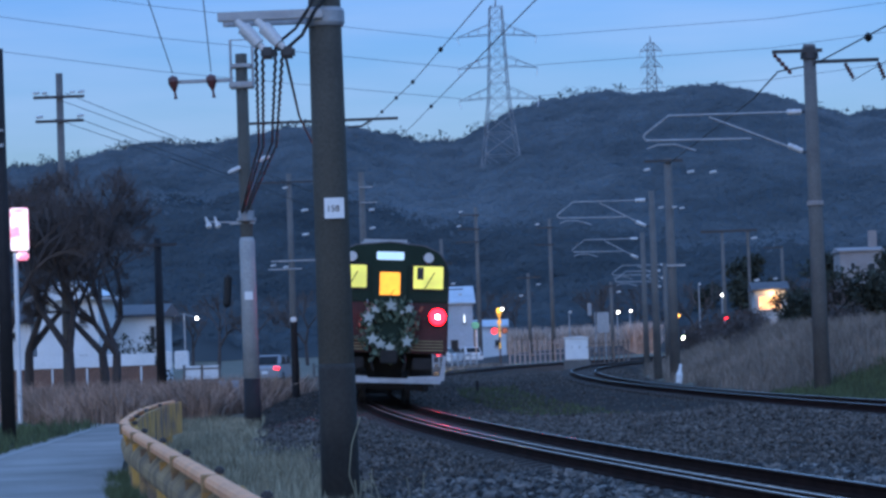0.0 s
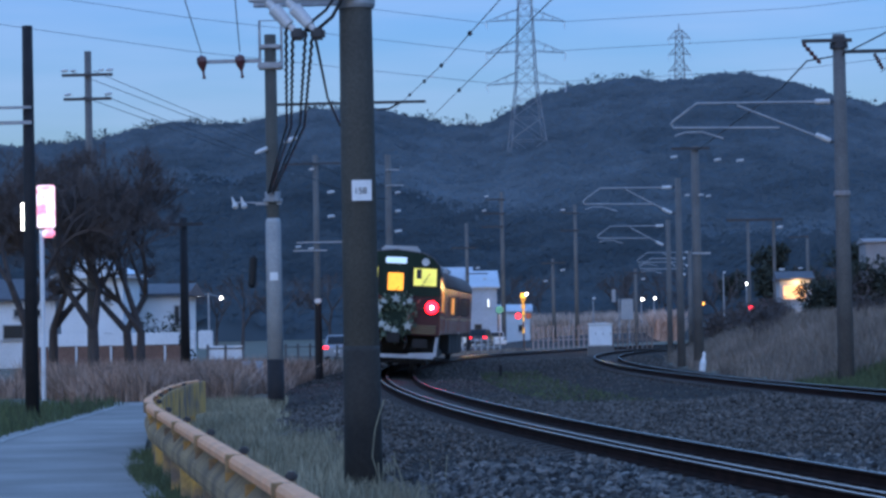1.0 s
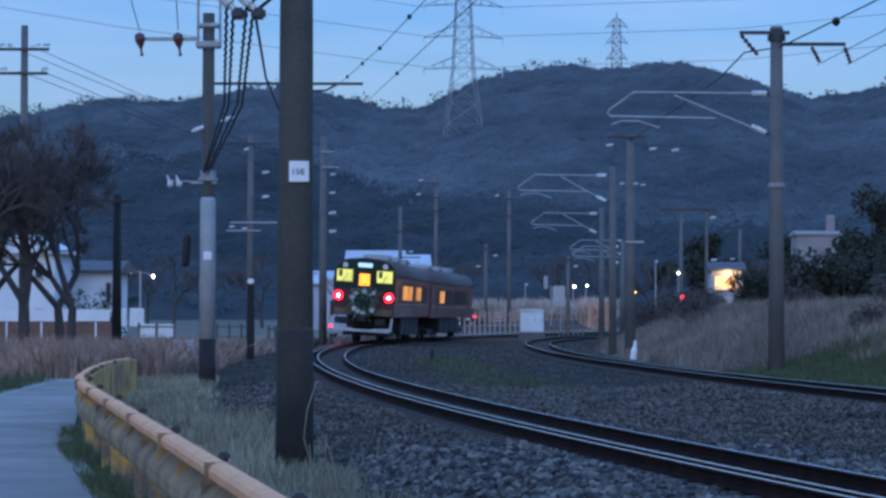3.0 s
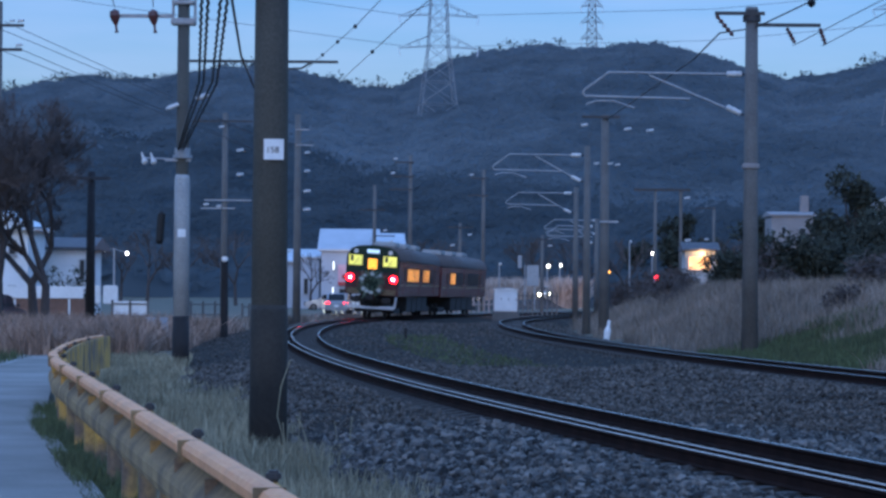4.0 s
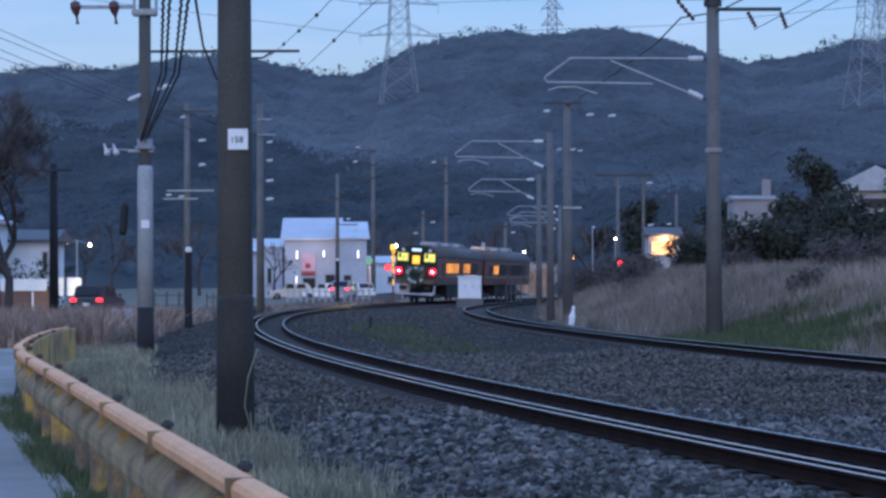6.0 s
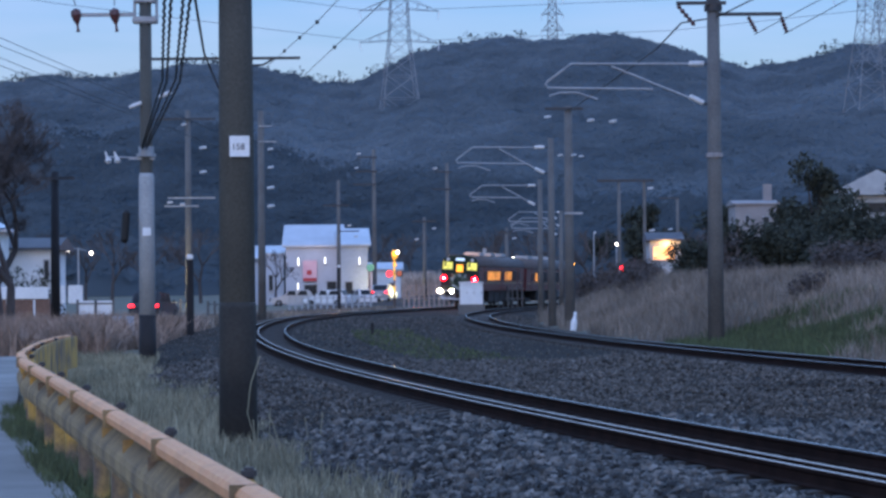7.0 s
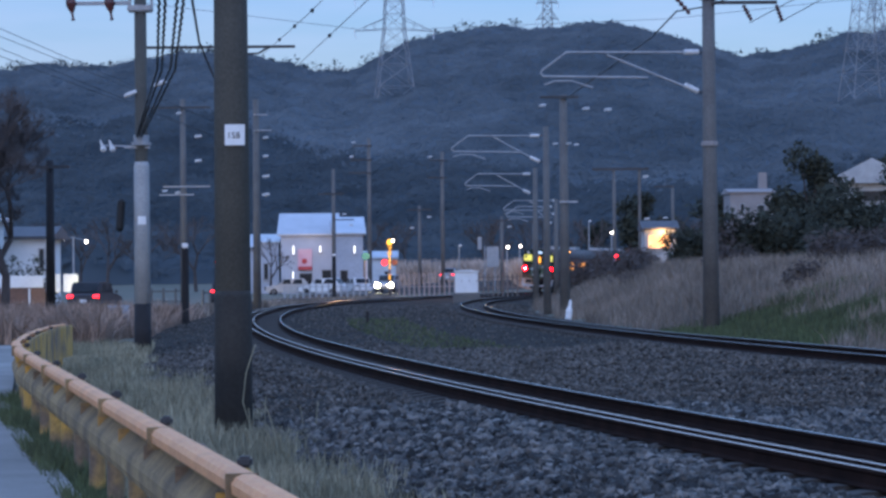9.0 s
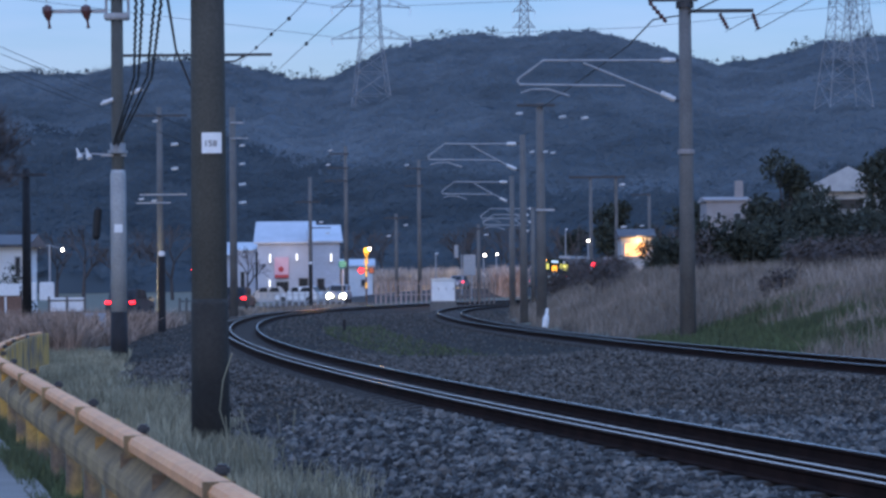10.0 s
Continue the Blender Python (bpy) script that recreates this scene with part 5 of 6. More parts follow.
# ---- lattice towers on the hill ----
def lattice_tower(at, height, base, label, arm_levels, arm, rz=0.0, thick=0.11):
    x, y, z = at
    t = thing("pylon", at, label, "pylon", "power pylons", rz)
    top = base * 0.4

    def corner(u, i, j):
        w = (base * (1 - u / 0.45) + top * 1.25 * (u / 0.45) if u < 0.45 else top * 1.25 * (1 - (u - 0.45) / 0.55 * 0.45)) / 2
        return Vector((i * w, j * w, u * height))
    levels = [0, 0.14, 0.26, 0.36, 0.45, 0.53, 0.6, 0.67, 0.74, 0.81, 0.88, 0.94]
    for i, j in itertools.product((-1, 1), (-1, 1)):
        part("leg", bmnew(lambda b: pipe(b, [corner(u, i, j) for u in levels], thick, 5)), M["galv_far"], t)
    bm = bmesh.new()
    for a, b_ in zip(levels, levels[1:]):
        ring = [(-1, -1), (1, -1), (1, 1), (-1, 1)]
        for (i, j), (p, q) in zip(ring, ring[1:] + ring[:1]):
            tube(bm, corner(a, i, j), corner(b_, p, q), thick * 0.6, thick * 0.6, 4)
            tube(bm, corner(b_, i, j), corner(a, p, q), thick * 0.6, thick * 0.6, 4)
            tube(bm, corner(b_, i, j), corner(b_, p, q), thick * 0.6, thick * 0.6, 4)
    tagged(part("bracing", bm, M["galv_far"], t), kind="stuff")
    part("peak", bmnew(lambda b: (tube(b, (0, 0, height * 0.94), (0, 0, height), thick * 2.4, thick, 5))), M["galv_far"], t)
    for u in arm_levels:
        for s in (-1, 1):
            c = corner(u, s, 0)
            bm = bmesh.new()
            tip = Vector((s * arm, 0, u * height - 0.6))
            for j in (-1, 1):
                tube(bm, corner(u, s, j), tip, thick * 0.8, thick * 0.6, 4)
                tube(bm, corner(u, s, j) + Vector((0, 0, height * 0.055)), tip, thick * 0.7, thick * 0.5, 4)
                for q in (0.3, 0.6):
                    tube(bm, corner(u, s, j).lerp(tip, q), (corner(u, s, j) + Vector((0, 0, height * 0.055))).lerp(tip, q + 0.05), thick * 0.5, thick * 0.5, 4)
            part("arm", bm, M["galv_far"], t)
            part("insulator_string", bmnew(lambda b: tube(b, tip, tip + Vector((s * -0.4, -1.2, -2.0)), 0.12, 0.1, 6)), M["porcelain"], t)
    return t


z_p = lay(-10.0, 700)
lattice_tower((-9.9, 700, z_p - 3), 91 - z_p + 3, 10.5, "tall galvanised lattice power pylon on the wooded hill", (0.45, 0.62, 0.79), 10.4, 8)
lattice_tower((42.5, 1000, lay(42.5, 1000) - 4), 116 - lay(42.5, 1000), 8.0, "distant lattice power pylon behind the ridge", (0.6, 0.74, 0.88), 4.2, 0, 0.14)
lattice_tower((99.5, 620, 40), 46, 10.5, "lattice power pylon on the far wooded slope", (0.58, 0.74, 0.9), 9.5, 12)
lattice_tower((119.5, 720, 52), 44, 10.0, "second lattice power pylon on the slope", (0.58, 0.74, 0.9), 9.0, 12)
for zt, dx in ((64.5, 9.5), (72.5, 9.5), (80.0, 9.5)):
    cable("power_line", [(-10 + dx, 700, zt), (60, 690, zt + 1), (140, 680, zt + 8), (240, 670, zt + 22)], 0.06, "thin high-voltage line between pylons", 0, 1, 24, M["darkiron"])
    cable("power_line", [(-10 - dx, 700, zt), (-90, 640, zt + 4), (-190, 560, zt + 14)], 0.06, "thin high-voltage line between pylons", 0, 1, 24, M["darkiron"])
for k in range(4):
    cable("service_wire", [(-16.8 + 0.4 * (k - 1.5), 95, 10.8 - 0.9 * (k % 2)), (-10, 130, 8.6 - 0.7 * (k % 2)), (-9.2, 140, 9.0 - 0.8 * (k % 2))], 0.012, "thin wire between distant poles", 0, 1, 20)


# ---- houses ----
def house(at, size, roof_h, label, wall="whitewall", roof="greyroof", ridge="x", windows=(), over=0.5, rz=0.0, category="house"):
    """Walls with real openings' frames and panes on the front; windows are (x, z, w, h, lit)."""
    w, d, h = size
    t = thing("house", at, label, category, "houses", rz)
    wl_ = part("wall", bmnew(lambda b: (box(b, (0, 0, h / 2), (w, d, h)),)), M[wall], t)
    bm = bmesh.new()
    if ridge == "x":
        prism(bm, [(-d / 2 - over, h), (d / 2 + over, h), (d / 2 + over, h + 0.15), (0, h + roof_h), (-d / 2 - over, h + 0.15)], -w / 2 - over, w / 2 + over, "x")
    else:
        prism(bm, [(-w / 2 - over, h), (w / 2 + over, h), (w / 2 + over, h + 0.15), (0, h + roof_h), (-w / 2 - over, h + 0.15)], -d / 2 - over, d / 2 + over, "y")
    part("roof", bm, M[roof], t)
    if ridge == "y":
        part("gable", bmnew(lambda b: prism(b, [(-w / 2 + 0.1, h + 0.02), (w / 2 - 0.1, h + 0.02), (0, h + roof_h - 0.25)], -d / 2 - over - 0.06, -d / 2 - over - 0.01)), M[wall], t)
    for x, z, ww, hh, lit in windows:
        f = part("window", bmnew(lambda b: (box(b, (x, -d / 2 - 0.02, z), (ww, 0.1, hh)), soften(b, 0.02))), M["galv"], t)
        part("pane", bmnew(lambda b: box(b, (x, -d / 2 - 0.075, z), (ww - 0.16, 0.03, hh - 0.16))), M[lit or "glass"], f)
        part("sill", bmnew(lambda b: box(b, (x, -d / 2 - 0.09, z - hh / 2 - 0.04), (ww + 0.1, 0.16, 0.06))), M["galv"], f)
    return t


G0 = -0.5
house((-33, 162, G0), (5.6, 7, 4.0), 1.4, "white plastered house with dark roof behind bare trees", "whitewall", "darkroof", "x", [(0.6, 2.2, 1.9, 0.9, ""), (-1.8, 2.2, 0.9, 0.9, ""), (1.2, 3.3, 1.8, 0.5, "")])
house((-27.4, 158, G0), (3.6, 6, 5.2), 1.2, "tall white house with stepped roofs by the road", "whitewall", "greyroof", "y", [(0.9, 4.2, 0.5, 0.9, ""), (0.9, 1.6, 0.5, 0.9, "")])
house((-24.8, 165, G0), (3.2, 6, 4.2), 0.8, "white house wing with dark roof", "whitewall", "darkroof", "x", [(1.3, 3.0, 0.4, 1.3, "")])
house((-37.9, 158, G0), (4.0, 6, 3.2), 1.0, "low white outbuilding beside the road", "whitewall", "darkroof", "x", [(0.2, 2.0, 1.8, 0.8, "")])
shop = house((-12.1, 262, G0), (5.1, 8, 5.6), 2.2, "white roadside shop with pale metal roofs", "bluewall", "greyroof", "x", [(-1.35, 4.2, 0.3, 0.95, "g_strip"), (-1.4, 1.8, 0.28, 0.9, "g_strip"), (1.2, 4.3, 0.3, 0.8, "g_strip"), (1.8, 1.4, 1.0, 1.9, ""), (-0.2, 1.2, 1.3, 1.7, "")], 0.35, category="shop")
part("sign_board", bmnew(lambda b: (box(b, (-0.25, -4.15, 3.3), (1.35, 0.18, 2.0)), soften(b, 0.03))), M["pinkpaint"], shop)
part("sign_stripe", bmnew(lambda b: box(b, (-0.25, -4.26, 2.48), (1.3, 0.04, 0.3))), M["redpaint"], shop)
part("sign_badge", bmnew(lambda b: turned(b, (-0.3, -4.24, 3.15), (-0.3, -4.28, 3.15), [(0, 0.26), (1, 0.22), (1, 0)], 20)), M["redpaint"], shop)
house((-8.35, 259, G0), (2.6, 9, 5.6), 1.75, "white wing of the shop with a sloped pale roof", "bluewall", "greyroof", "x", [(0.5, 4.2, 0.3, 0.9, "g_strip"), (-0.5, 1.4, 0.8, 1.8, "")], 0.3, 4, "shop")
house((-15.9, 263, G0), (1.9, 6, 4.9), 0.5, "low pale lean-to against the shop", "bluewall", "greyroof", "x", [(-0.3, 2.2, 0.5, 1.6, "")], 0.15, 0, "shop")
house((-18.0, 275, G0), (5.0, 7, 4.6), 1.4, "pale flat-fronted building beside the shop", "bluewall", "greyroof", "x", [(-1.2, 2.4, 0.9, 2.6, ""), (1.2, 2.4, 0.9, 2.6, "")], category="shop")
kiosk = house((19.0, 230, lay(19.0, 230)), (2.6, 4, 4.9 - lay(19.0, 230)), 0.8, "small building with warm lit front", "concrete_pale", "darkroof", "x", [(-0.1, 3.9 - lay(19.0, 230), 2.0, 1.25, "g_shop")], 0.3)
flat_house = house((30.35, 262, lay(30.35, 262)), (4.1, 6, 8.8 - lay(30.35, 262)), 0.5, "pale flat-roofed house among dark shrubs", "dullplaster", "dullplaster", "x", [(-0.9, 7.4 - lay(30.35, 262), 0.5, 0.8, ""), (0.9, 7.2 - lay(30.35, 262), 0.7, 1.0, "")], 0.2)
part("roof_tank", bmnew(lambda b: (box(b, (1.4, 0, 9.9 - lay(30.35, 262)), (0.8, 0.8, 1.9)), soften(b, 0.06))), M["dullplaster"], flat_house)
house((42.3, 262, lay(42.3, 262)), (7.4, 7, 9.6 - lay(42.3, 262)), 2.4, "white house with broad pale gable roof on the bank", "concrete_pale", "concrete_pale", "y", [(0.3, 8.4 - lay(42.3, 262), 2.4, 1.1, "")], 0.8, -8)
low = house((-5.5, 276, G0), (3.0, 3, 3.4), 0.8, "low white hut beside the level crossing", "whitewall", "greyroof", "x", [(0.6, 1.8, 0.5, 0.7, "")], 0.3, 0, "hut")

par = thing("parapet_wall", (-23.2, 139, G0 - 0.15), "long white painted parapet on a brown footing", "wall")
part("panel", bmnew(lambda b: (box(b, (-0.6, 0, 1.85), (7.4, 0.2, 0.62)), soften(b, 0.02))), M["whitewall"], par)
part("footing", bmnew(lambda b: box(b, (-0.6, 0.1, 0.7), (7.6, 0.25, 1.65))), M["brownwall"], par)
for x in (-3.6, -2.2, -0.4, 1.0, 2.4):
    part("pilaster", bmnew(lambda b: box(b, (x, -0.12, 0.75), (0.09, 0.06, 1.5))), M["whitewall"], par)
for x in (3.6, 4.5):
    part("end_panel", bmnew(lambda b: (box(b, (x, 0, 1.75), (0.75, 0.2, 0.95)), soften(b, 0.05))), M["whitewall"], par)


def picket_fence(at, length, height, gap, label, material="concrete_far", rz=0.0, solid=False):
    f = thing("fence", at, label, "fence", "roadside fences", rz)
    first = part("picket", bmnew(lambda b: (box(b, (0, 0, height / 2 - 0.1), (0.12, 0.08, height + 0.2)), soften(b, 0.01))), M[material], f)
    for k in range(1, int(length / gap) + 1):
        c = first.copy()
        scene.collection.objects.link(c)
        c.matrix_basis = pose(k * gap, 0, 0)
    for z in (height * 0.4, height * 0.85):
        part("rail_bar", bmnew(lambda b: box(b, (length / 2, 0.03, z), (length, 0.05, 0.07))), M[material], f)
    if solid:
        part("board", bmnew(lambda b: box(b, (length / 2, 0.06, height * 0.6), (length, 0.03, height * 0.7))), M["whitewall"], f)
    return f


picket_fence((-11.4, 205, G0), 6.6, 1.15, 0.5, "pale picket fence along the road", "concrete_pale", rz=20)
picket_fence((-16.4, 150, G0), 3.2, 1.25, 0.8, "white rail fence beside the road", rz=38)
picket_fence((-18.2, 136, G0), 1.8, 1.35, 0.9, "white boarded fence panel by the road", rz=0, solid=True)
picket_fence((-12.0, 140, G0), 2.6, 1.2, 0.5, "pale fence posts near the road", rz=50)
picket_fence((-3.0, 226, G0), 5.2, 2.0, 0.42, "tall pale fence beyond the crossing", "dullplaster", rz=0)
picket_fence((2.4, 224, G0), 4.6, 1.8, 0.4, "weathered fence beside the crossing", rz=0)
for x in (-10.15, -9.75):
    bx = thing("cable_cabinet", (x, 85, -0.5), "small blue-grey line-side cabinet in the grass", "cabinet", "line-side cabinets")
    part("body", bmnew(lambda b: (box(b, (0, 0, 0.5), (0.24, 0.24, 1.0)), soften(b, 0.03))), M["bluetank"], bx)
    part("lid", bmnew(lambda b: (box(b, (0, 0, 1.02), (0.28, 0.28, 0.06)), soften(b, 0.015))), M["bluetank"], bx)

cub = thing("equipment_cabinet", (1.9, 165, 0.0), "white ribbed railway equipment cabinet on a plinth", "cabinet")
body_ = part("body", bmnew(lambda b: (box(b, (0, 0, 0.85), (1.4, 1.2, 1.3)), soften(b, 0.03))), M["cabinet"], cub)
part("plinth", bmnew(lambda b: box(b, (0, 0, -0.1), (1.6, 1.3, 0.6))), M["concrete_far"], cub)
part("roof", bmnew(lambda b: (prism(b, [(-0.76, 1.5), (0.76, 1.5), (0.76, 1.55), (0.2, 1.63), (-0.76, 1.58)], -0.7, 0.7))), M["cabinet"], cub)
for x in (-0.45, 0.0, 0.45):
    d_ = part("door", bmnew(lambda b: (box(b, (x, -0.615, 0.85), (0.42, 0.03, 1.2)), soften(b, 0.01))), M["cabinet"], cub)
    part("handle", bmnew(lambda b: box(b, (x + 0.17, -0.64, 0.95), (0.03, 0.03, 0.16))), M["darkiron"], d_)
board = thing("notice_board", (5.6, 276, -0.5), "plain white board on two posts by the tracks", "sign")
part("panel", bmnew(lambda b: (box(b, (0.3, 0, 3.5), (1.25, 0.3, 2.1)), soften(b, 0.03))), M["galv"], board)
for x in (-0.5, 0.5):
    part("post", bmnew(lambda b: tube(b, (x, 0.08, 0), (x, 0.08, 4.6), 0.06, 0.06, 8)), M["galv"], board)
part("top_bracket", bmnew(lambda b: (box(b, (-1.02, 0.06, 4.9), (0.4, 0.2, 1.3)), soften(b, 0.04))), M["galv"], board)


def crossing_signal(at, label):
    s = thing("crossing_signal", at, label, "signal", "level crossing signals")
    for k in range(8):
        part("pole_band", bmnew(lambda b: tube(b, (0, 0, k * 0.45), (0, 0, k * 0.45 + 0.45), 0.075, 0.075, 12)), M["signyellow" if k in (3, 5, 6, 7) else "ink"], s)
    part("bell_housing", bmnew(lambda b: (box(b, (0, 0, 4.35), (0.42, 0.3, 0.45)), soften(b, 0.08))), M["signyellow"], s)
    for a in (45, -45):
        cr = part("cross_board", bmnew(lambda b: (box(b, (0, 0, 0), (1.1, 0.03, 0.14)),)), M["signyellow"], s)
        cr.matrix_basis = pose(0.02, -0.12, 3.75, 0, a, 68)
    hood = part("lamp_bar", bmnew(lambda b: tube(b, (-0.55, -0.1, 2.75), (0.55, -0.1, 2.75), 0.035, 0.035, 8)), M["ink"], s)
    for x in (-0.4, 0.4):
        disc = part("lamp_hood", bmnew(lambda b: turned(b, (x, -0.1, 2.75), (x, -0.3, 2.75), [(0, 0.27), (0.5, 0.27), (1, 0.25)], 18)), M["ink"], s)
        part("lens", bmnew(lambda b: turned(b, (x, -0.25, 2.75), (x, -0.31, 2.75), [(0, 0.25), (1, 0.2), (1, 0)], 16)), M["g_red" if x < 0 else "brownporc"], disc)
    part("top_lamp", bmnew(lambda b: turned(b, (0.28, -0.2, 4.5), (0.28, -0.42, 4.45), [(0, 0.07), (1, 0.1), (1, 0)], 14)), M["g_white"], s)
    return s


crossing_signal((-3.6, 215, -0.45), "yellow and black level-crossing signal with lit red lamp")
crossing_signal((-13.6, 175, -0.45), "yellow and black crossing signal by the road")
teal = thing("round_sign", (-5.45, 213, -0.45), "round teal sign on a thin post", "sign")
part("disc", bmnew(lambda b: turned(b, (0, 0, 3.25), (0, -0.05, 3.25), [(0, 0.32), (1, 0.3), (1, 0)], 20)), M["tealpaint"], teal)
part("post", bmnew(lambda b: tube(b, (0, 0.05, 0), (0, 0.05, 3.3), 0.04, 0.04, 8)), M["galv"], teal)
tall = thing("shop_sign", (-21.35, 110, -0.5), "tall lit white and red shop sign on a white pole", "sign")
part("pole", bmnew(lambda b: tube(b, (-0.1, 0, -0.8), (-0.1, 0, 6.3), 0.1, 0.09, 12)), M["whitewall"], tall)
part("sign_box", bmnew(lambda b: (box(b, (0.1, 0, 7.25), (0.72, 0.35, 1.75)), soften(b, 0.05))), M["g_sign"], tall, "glowing white and red sign face")
part("sign_box", bmnew(lambda b: (box(b, (0.2, 0, 6.15), (0.5, 0.3, 0.35)), soften(b, 0.08))), M["g_sign"], tall)
part("side_tube", bmnew(lambda b: box(b, (-0.85, 0, 6.85), (0.12, 0.12, 1.1))), M["g_white"], tall)


tall.matrix_basis = pose(-15.53, 80, 0.05) @ Matrix.Diagonal((0.727, 0.727, 0.727, 1))


def street_lamp(at, height, heads, label, glow_mat="g_white", size=0.16):
    s = thing("street_lamp", at, label, "lamp", "street lamps")
    part("pole", bmnew(lambda b: tube(b, (0, 0, 0), (0, 0, height), 0.09, 0.06, 10)), M["galv"], s)
    for x, z in heads:
        arm = part("arm", bmnew(lambda b: tube(b, (0, 0, height - 0.05), (x, 0, z + 0.08), 0.03, 0.03, 6)), M["galv"], s)
        part("lamp_head", bmnew(lambda b: turned(b, (x, 0, z + 0.12), (x, -0.05, z - 0.12), [(0, size * 0.4), (0.4, size), (0.8, size * 0.9), (1, size * 0.3)], 12)), M[glow_mat], arm)
    return s


street_lamp((-28.0, 210, G0), 5.0, [(-0.75, 4.85), (1.0, 4.6)], "double-headed street lamp by the road", "g_white", 0.1)
for x, y, z, gm, sz in ((19.6, 300, 5.7, "g_white", 0.22), (9.95, 150, 2.25, "g_red", 0.13), (8.0, 300, 4.2, "g_white", 0.17), (9.4, 300, 4.3, "g_white", 0.1), (2.7, 300, 4.4, "porcelain", 0.2), (14.2, 300, 5.3, "g_white", 0.12), (17.1, 300, 7.0, "porcelain", 0.14), (10.4, 214, 3.0, "g_amber", 0.16)):
    z0 = lay(x, y)
    street_lamp((x, y, z0), z - z0, [(0.12, z - z0)], {"g_red": "small red signal lamp on a pole", "g_amber": "small amber lamp by the fence"}.get(gm, "small street lamp beyond the crossing"), gm, sz)


# ---- cars ----
def car(label, paint, rz=0.0):
    c = thing("car", (0, 0, 0), label, "car", "cars")
    lower = bmesh.new()
    prism(lower, [(-2.05, 0.28), (2.0, 0.28), (2.1, 0.55), (2.02, 0.8), (1.0, 0.95), (-1.9, 1.0), (-2.1, 0.85)], -0.83, 0.83, "x")
    soften(lower, 0.06)
    part("body", lower, M[paint], c)
    cabin = bmesh.new()
    prism(cabin, [(-1.85, 0.99), (1.05, 0.94), (0.25, 1.5), (-1.45, 1.54)], -0.74, 0.74, "x")
    soften(cabin, 0.07)
    part("cabin", cabin, M[paint], c)
    part("rear_window", bmnew(lambda b: prism(b, [(-1.87, 1.05), (-1.83, 1.05), (-1.5, 1.47), (-1.54, 1.48)], -0.62, 0.62, "x")), M["glass"], c)
    part("windscreen", bmnew(lambda b: prism(b, [(0.98, 1.03), (0.94, 1.03), (0.3, 1.47), (0.34, 1.48)], -0.64, 0.64, "x")), M["glass"], c)
    for s in (-1, 1):
        for lo, hi in ((-1.3, -0.35), (-0.25, 0.6)):
            part("side_window", bmnew(lambda b: prism(b, [(lo, 1.05), (hi, 1.05), (hi - 0.25, 1.44), (lo + 0.08, 1.46)], s * 0.735, s * 0.752, "x")), M["glass"], c)
        part("tail_lamp", bmnew(lambda b: (box(b, (s * 0.66, -2.08, 0.82), (0.3, 0.06, 0.16)), soften(b, 0.02))), M["g_red"], c)
        part("headlamp", bmnew(lambda b: turned(b, (s * 0.58, 2.0, 0.62), (s * 0.58, 2.13, 0.62), [(0, 0.17), (0.6, 0.19), (1, 0.15), (1, 0)], 16)), M["g_head"], c)
        part("mirror", bmnew(lambda b: (box(b, (s * 0.9, 0.75, 1.05), (0.16, 0.1, 0.12)), soften(b, 0.03))), M[paint], c)
        for y in (-1.3, 1.3):
            w = part("wheel", bmnew(lambda b: turned(b, (s * 0.66, y, 0.31), (s * 0.85, y, 0.31), [(0, 0.2), (0, 0.31), (0.15, 0.32), (0.9, 0.32), (1, 0.29), (1, 0.2)], 18)), M["black"], c)
            part("hub", bmnew(lambda b: turned(b, (s * 0.8, y, 0.31), (s * 0.85, y, 0.31), [(0, 0.2), (1, 0.19), (1, 0)], 14)), M["galv"], w)
    part("plate_bar", bmnew(lambda b: box(b, (0, -2.11, 0.6), (0.34, 0.02, 0.16))), M["plate"], c)
    return c


car_a = car("dark car with lit red tail lamps on the road", "cardark")
car_b = car("pale car with bright headlamps on the road", "carsilver")
car_c = car("dark car with lit red tail lamps following", "cardark")
car_d = car("dark car near the level crossing", "cardark")
car_e = car("silver car with red tail lamps on the road", "carsilver")


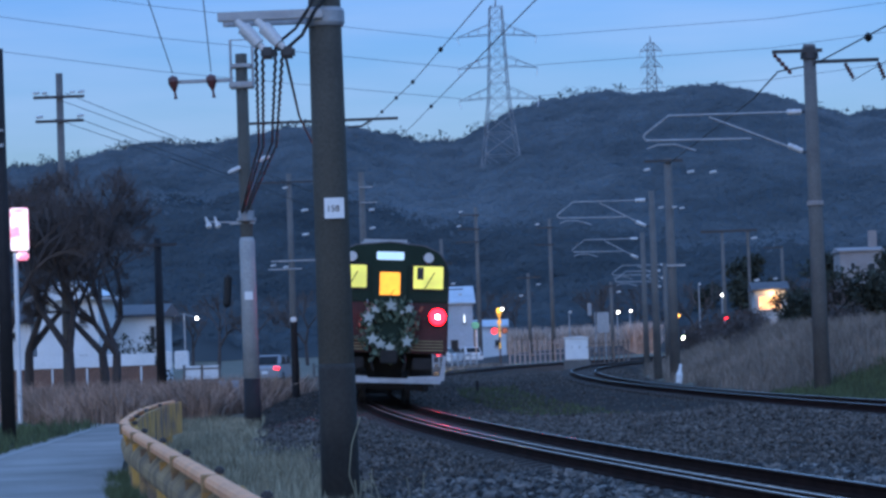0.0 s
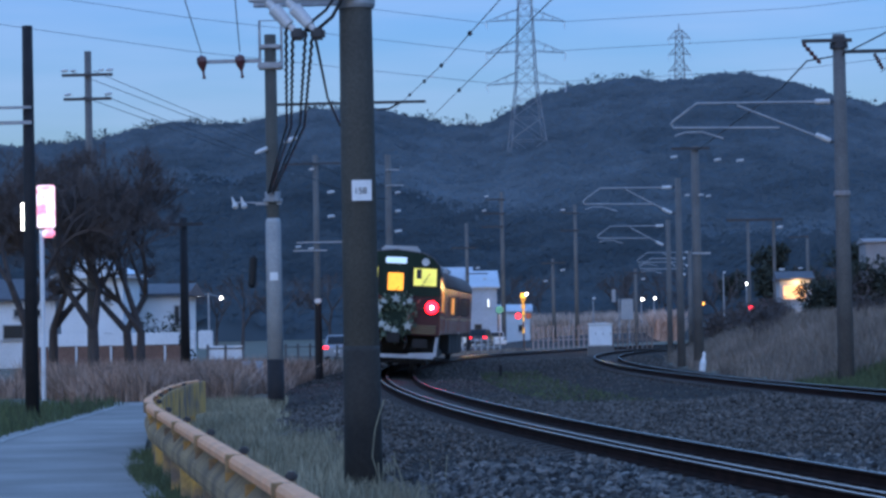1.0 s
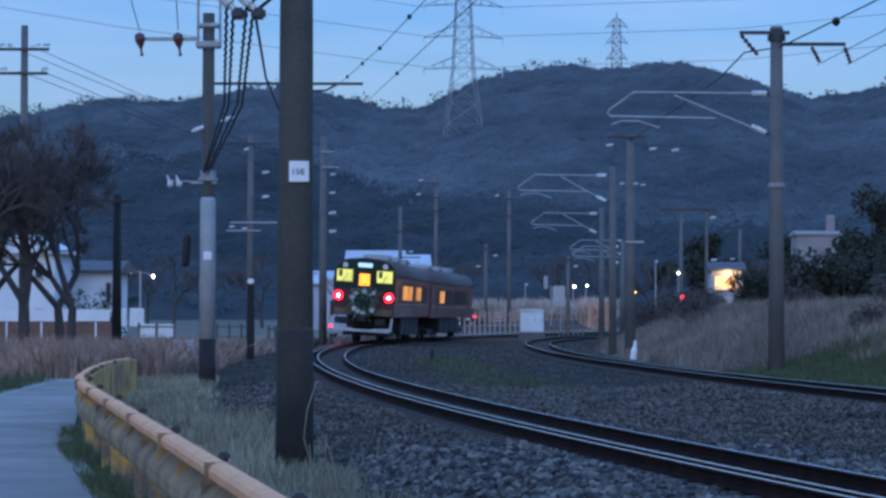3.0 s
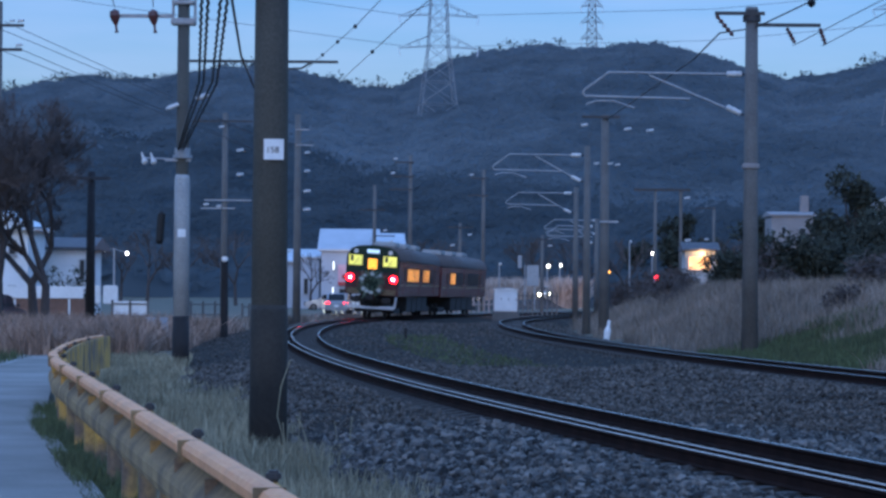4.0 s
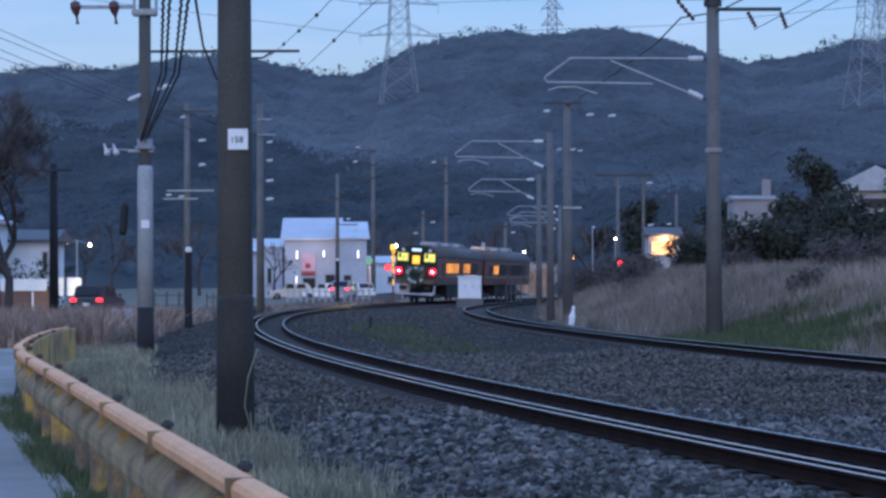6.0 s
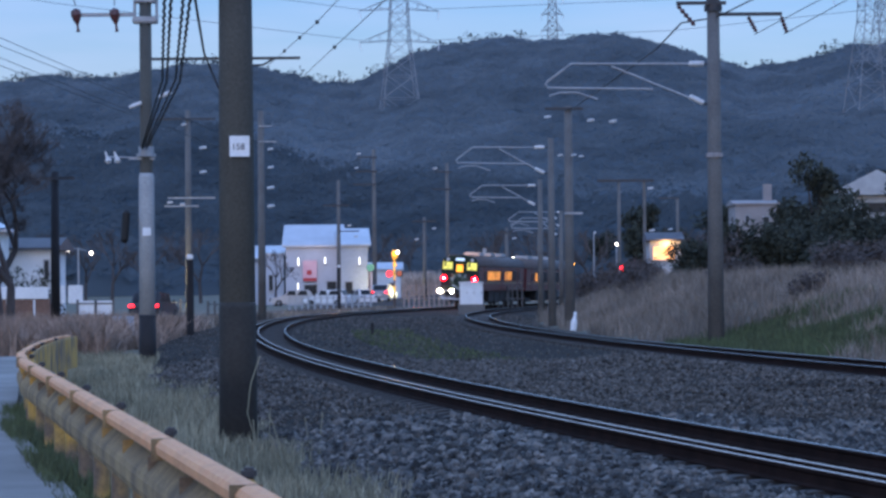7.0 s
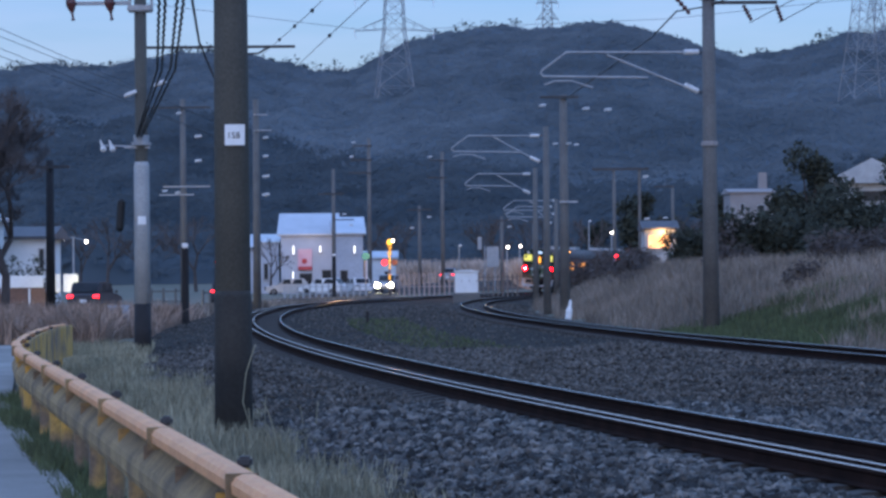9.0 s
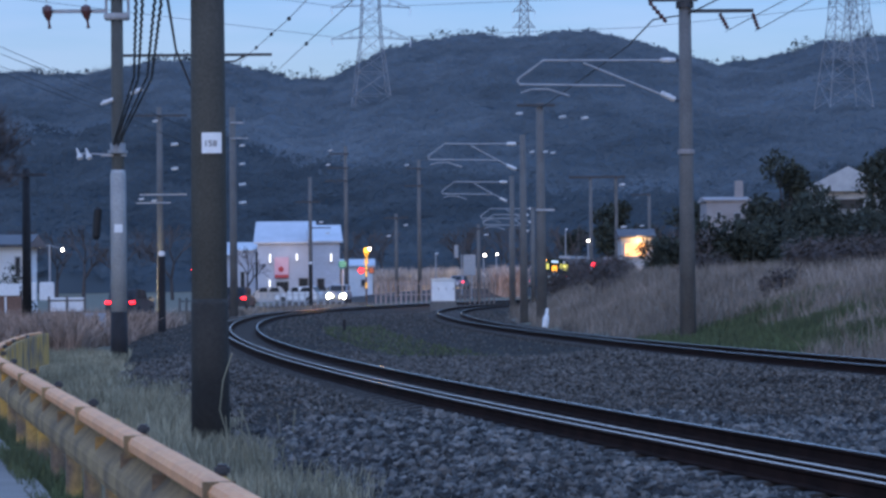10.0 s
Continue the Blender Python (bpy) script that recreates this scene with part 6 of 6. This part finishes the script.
def parked(label, paint, at):
    c = car(label, paint)
    c.name = "parked_car"
    for o in c.children_recursive:
        if o.type == "MESH" and o.data.materials[0] in (M["g_red"], M["g_head"]):
            o.data.materials[0] = M["glass"]
    c.matrix_basis = at


parked("white car parked before the shop", "carwhite", pose(-10.2, 246, G0, 0, 0, 70))
parked("silver car parked before the shop", "carsilver", pose(-13.4, 247, G0, 0, 0, 95))
parked("white car parked beside the shop", "carwhite", pose(-7.2, 249, G0, 0, 0, 20))

# warm lamps at the crossing and before the shop, and an unseen fill added before the reeds
for name, at, power, colour in (("crossing_lamp", (-2.6, 211.0, 4.3), 1000, (1.0, 0.5, 0.2)), ("shop_lamp", (-12.0, 254.6, 4.4), 48, (1.0, 0.78, 0.72)), ("reed_fill", (10.3, 291.0, 2.4), 60, (1.0, 0.5, 0.22)), ("kiosk_lamp", (19.1, 227.4, 4.8), 60, (1.0, 0.55, 0.2))):
    lamp = bpy.data.lights.new(name, "POINT")
    lamp.energy, lamp.color, lamp.shadow_soft_size = power, colour, 0.15
    new(name, lamp).location = at


def road_pose(y, lane_side, away):
    """On the far road at y, in the lane on that side, heading away or towards."""
    dx = float(far_road_x(y + 2) - far_road_x(y - 2)) / 4
    a = -math.degrees(math.atan2(dx, 1)) + (0 if away else 180)
    return pose(float(far_road_x(y)) + lane_side, y, float(far_road_z(y)) + 0.01, 0, 0, a)


# ---- everything that moves ----
def motions():
    for stock, ahead in ((rear_car, CAR_L / 2 + 0.1), (front_car, 3 * CAR_L / 2 + 0.8)):
        rows = []
        for k in range(21):
            t = k * 0.5
            y = 67.0 + 20.4 * t + ahead
            d = heading(line_a, y)
            rows.append((t, pose(line_a(y), y, float(grade(y)), 0, cant(y), -math.degrees(math.atan2(d.x, d.y)))))
        walk(stock, rows)
    runs = ((car_a, lambda t: 75 + 10 * t, -1.6, True), (car_b, lambda t: 362 - 13.8 * t, 1.6, False), (car_c, lambda t: 36 + 11 * t, -1.6, True),
            (car_d, lambda t: 222 + 13.5 * t, -1.6, True), (car_e, lambda t: 148 + 11 * t + 0.5 * t * t, -1.6, True))
    for c, place, side, away in runs:
        walk(c, [(t, road_pose(place(t), side, away)) for t in [k * 0.5 for k in range(21)]])


motions()
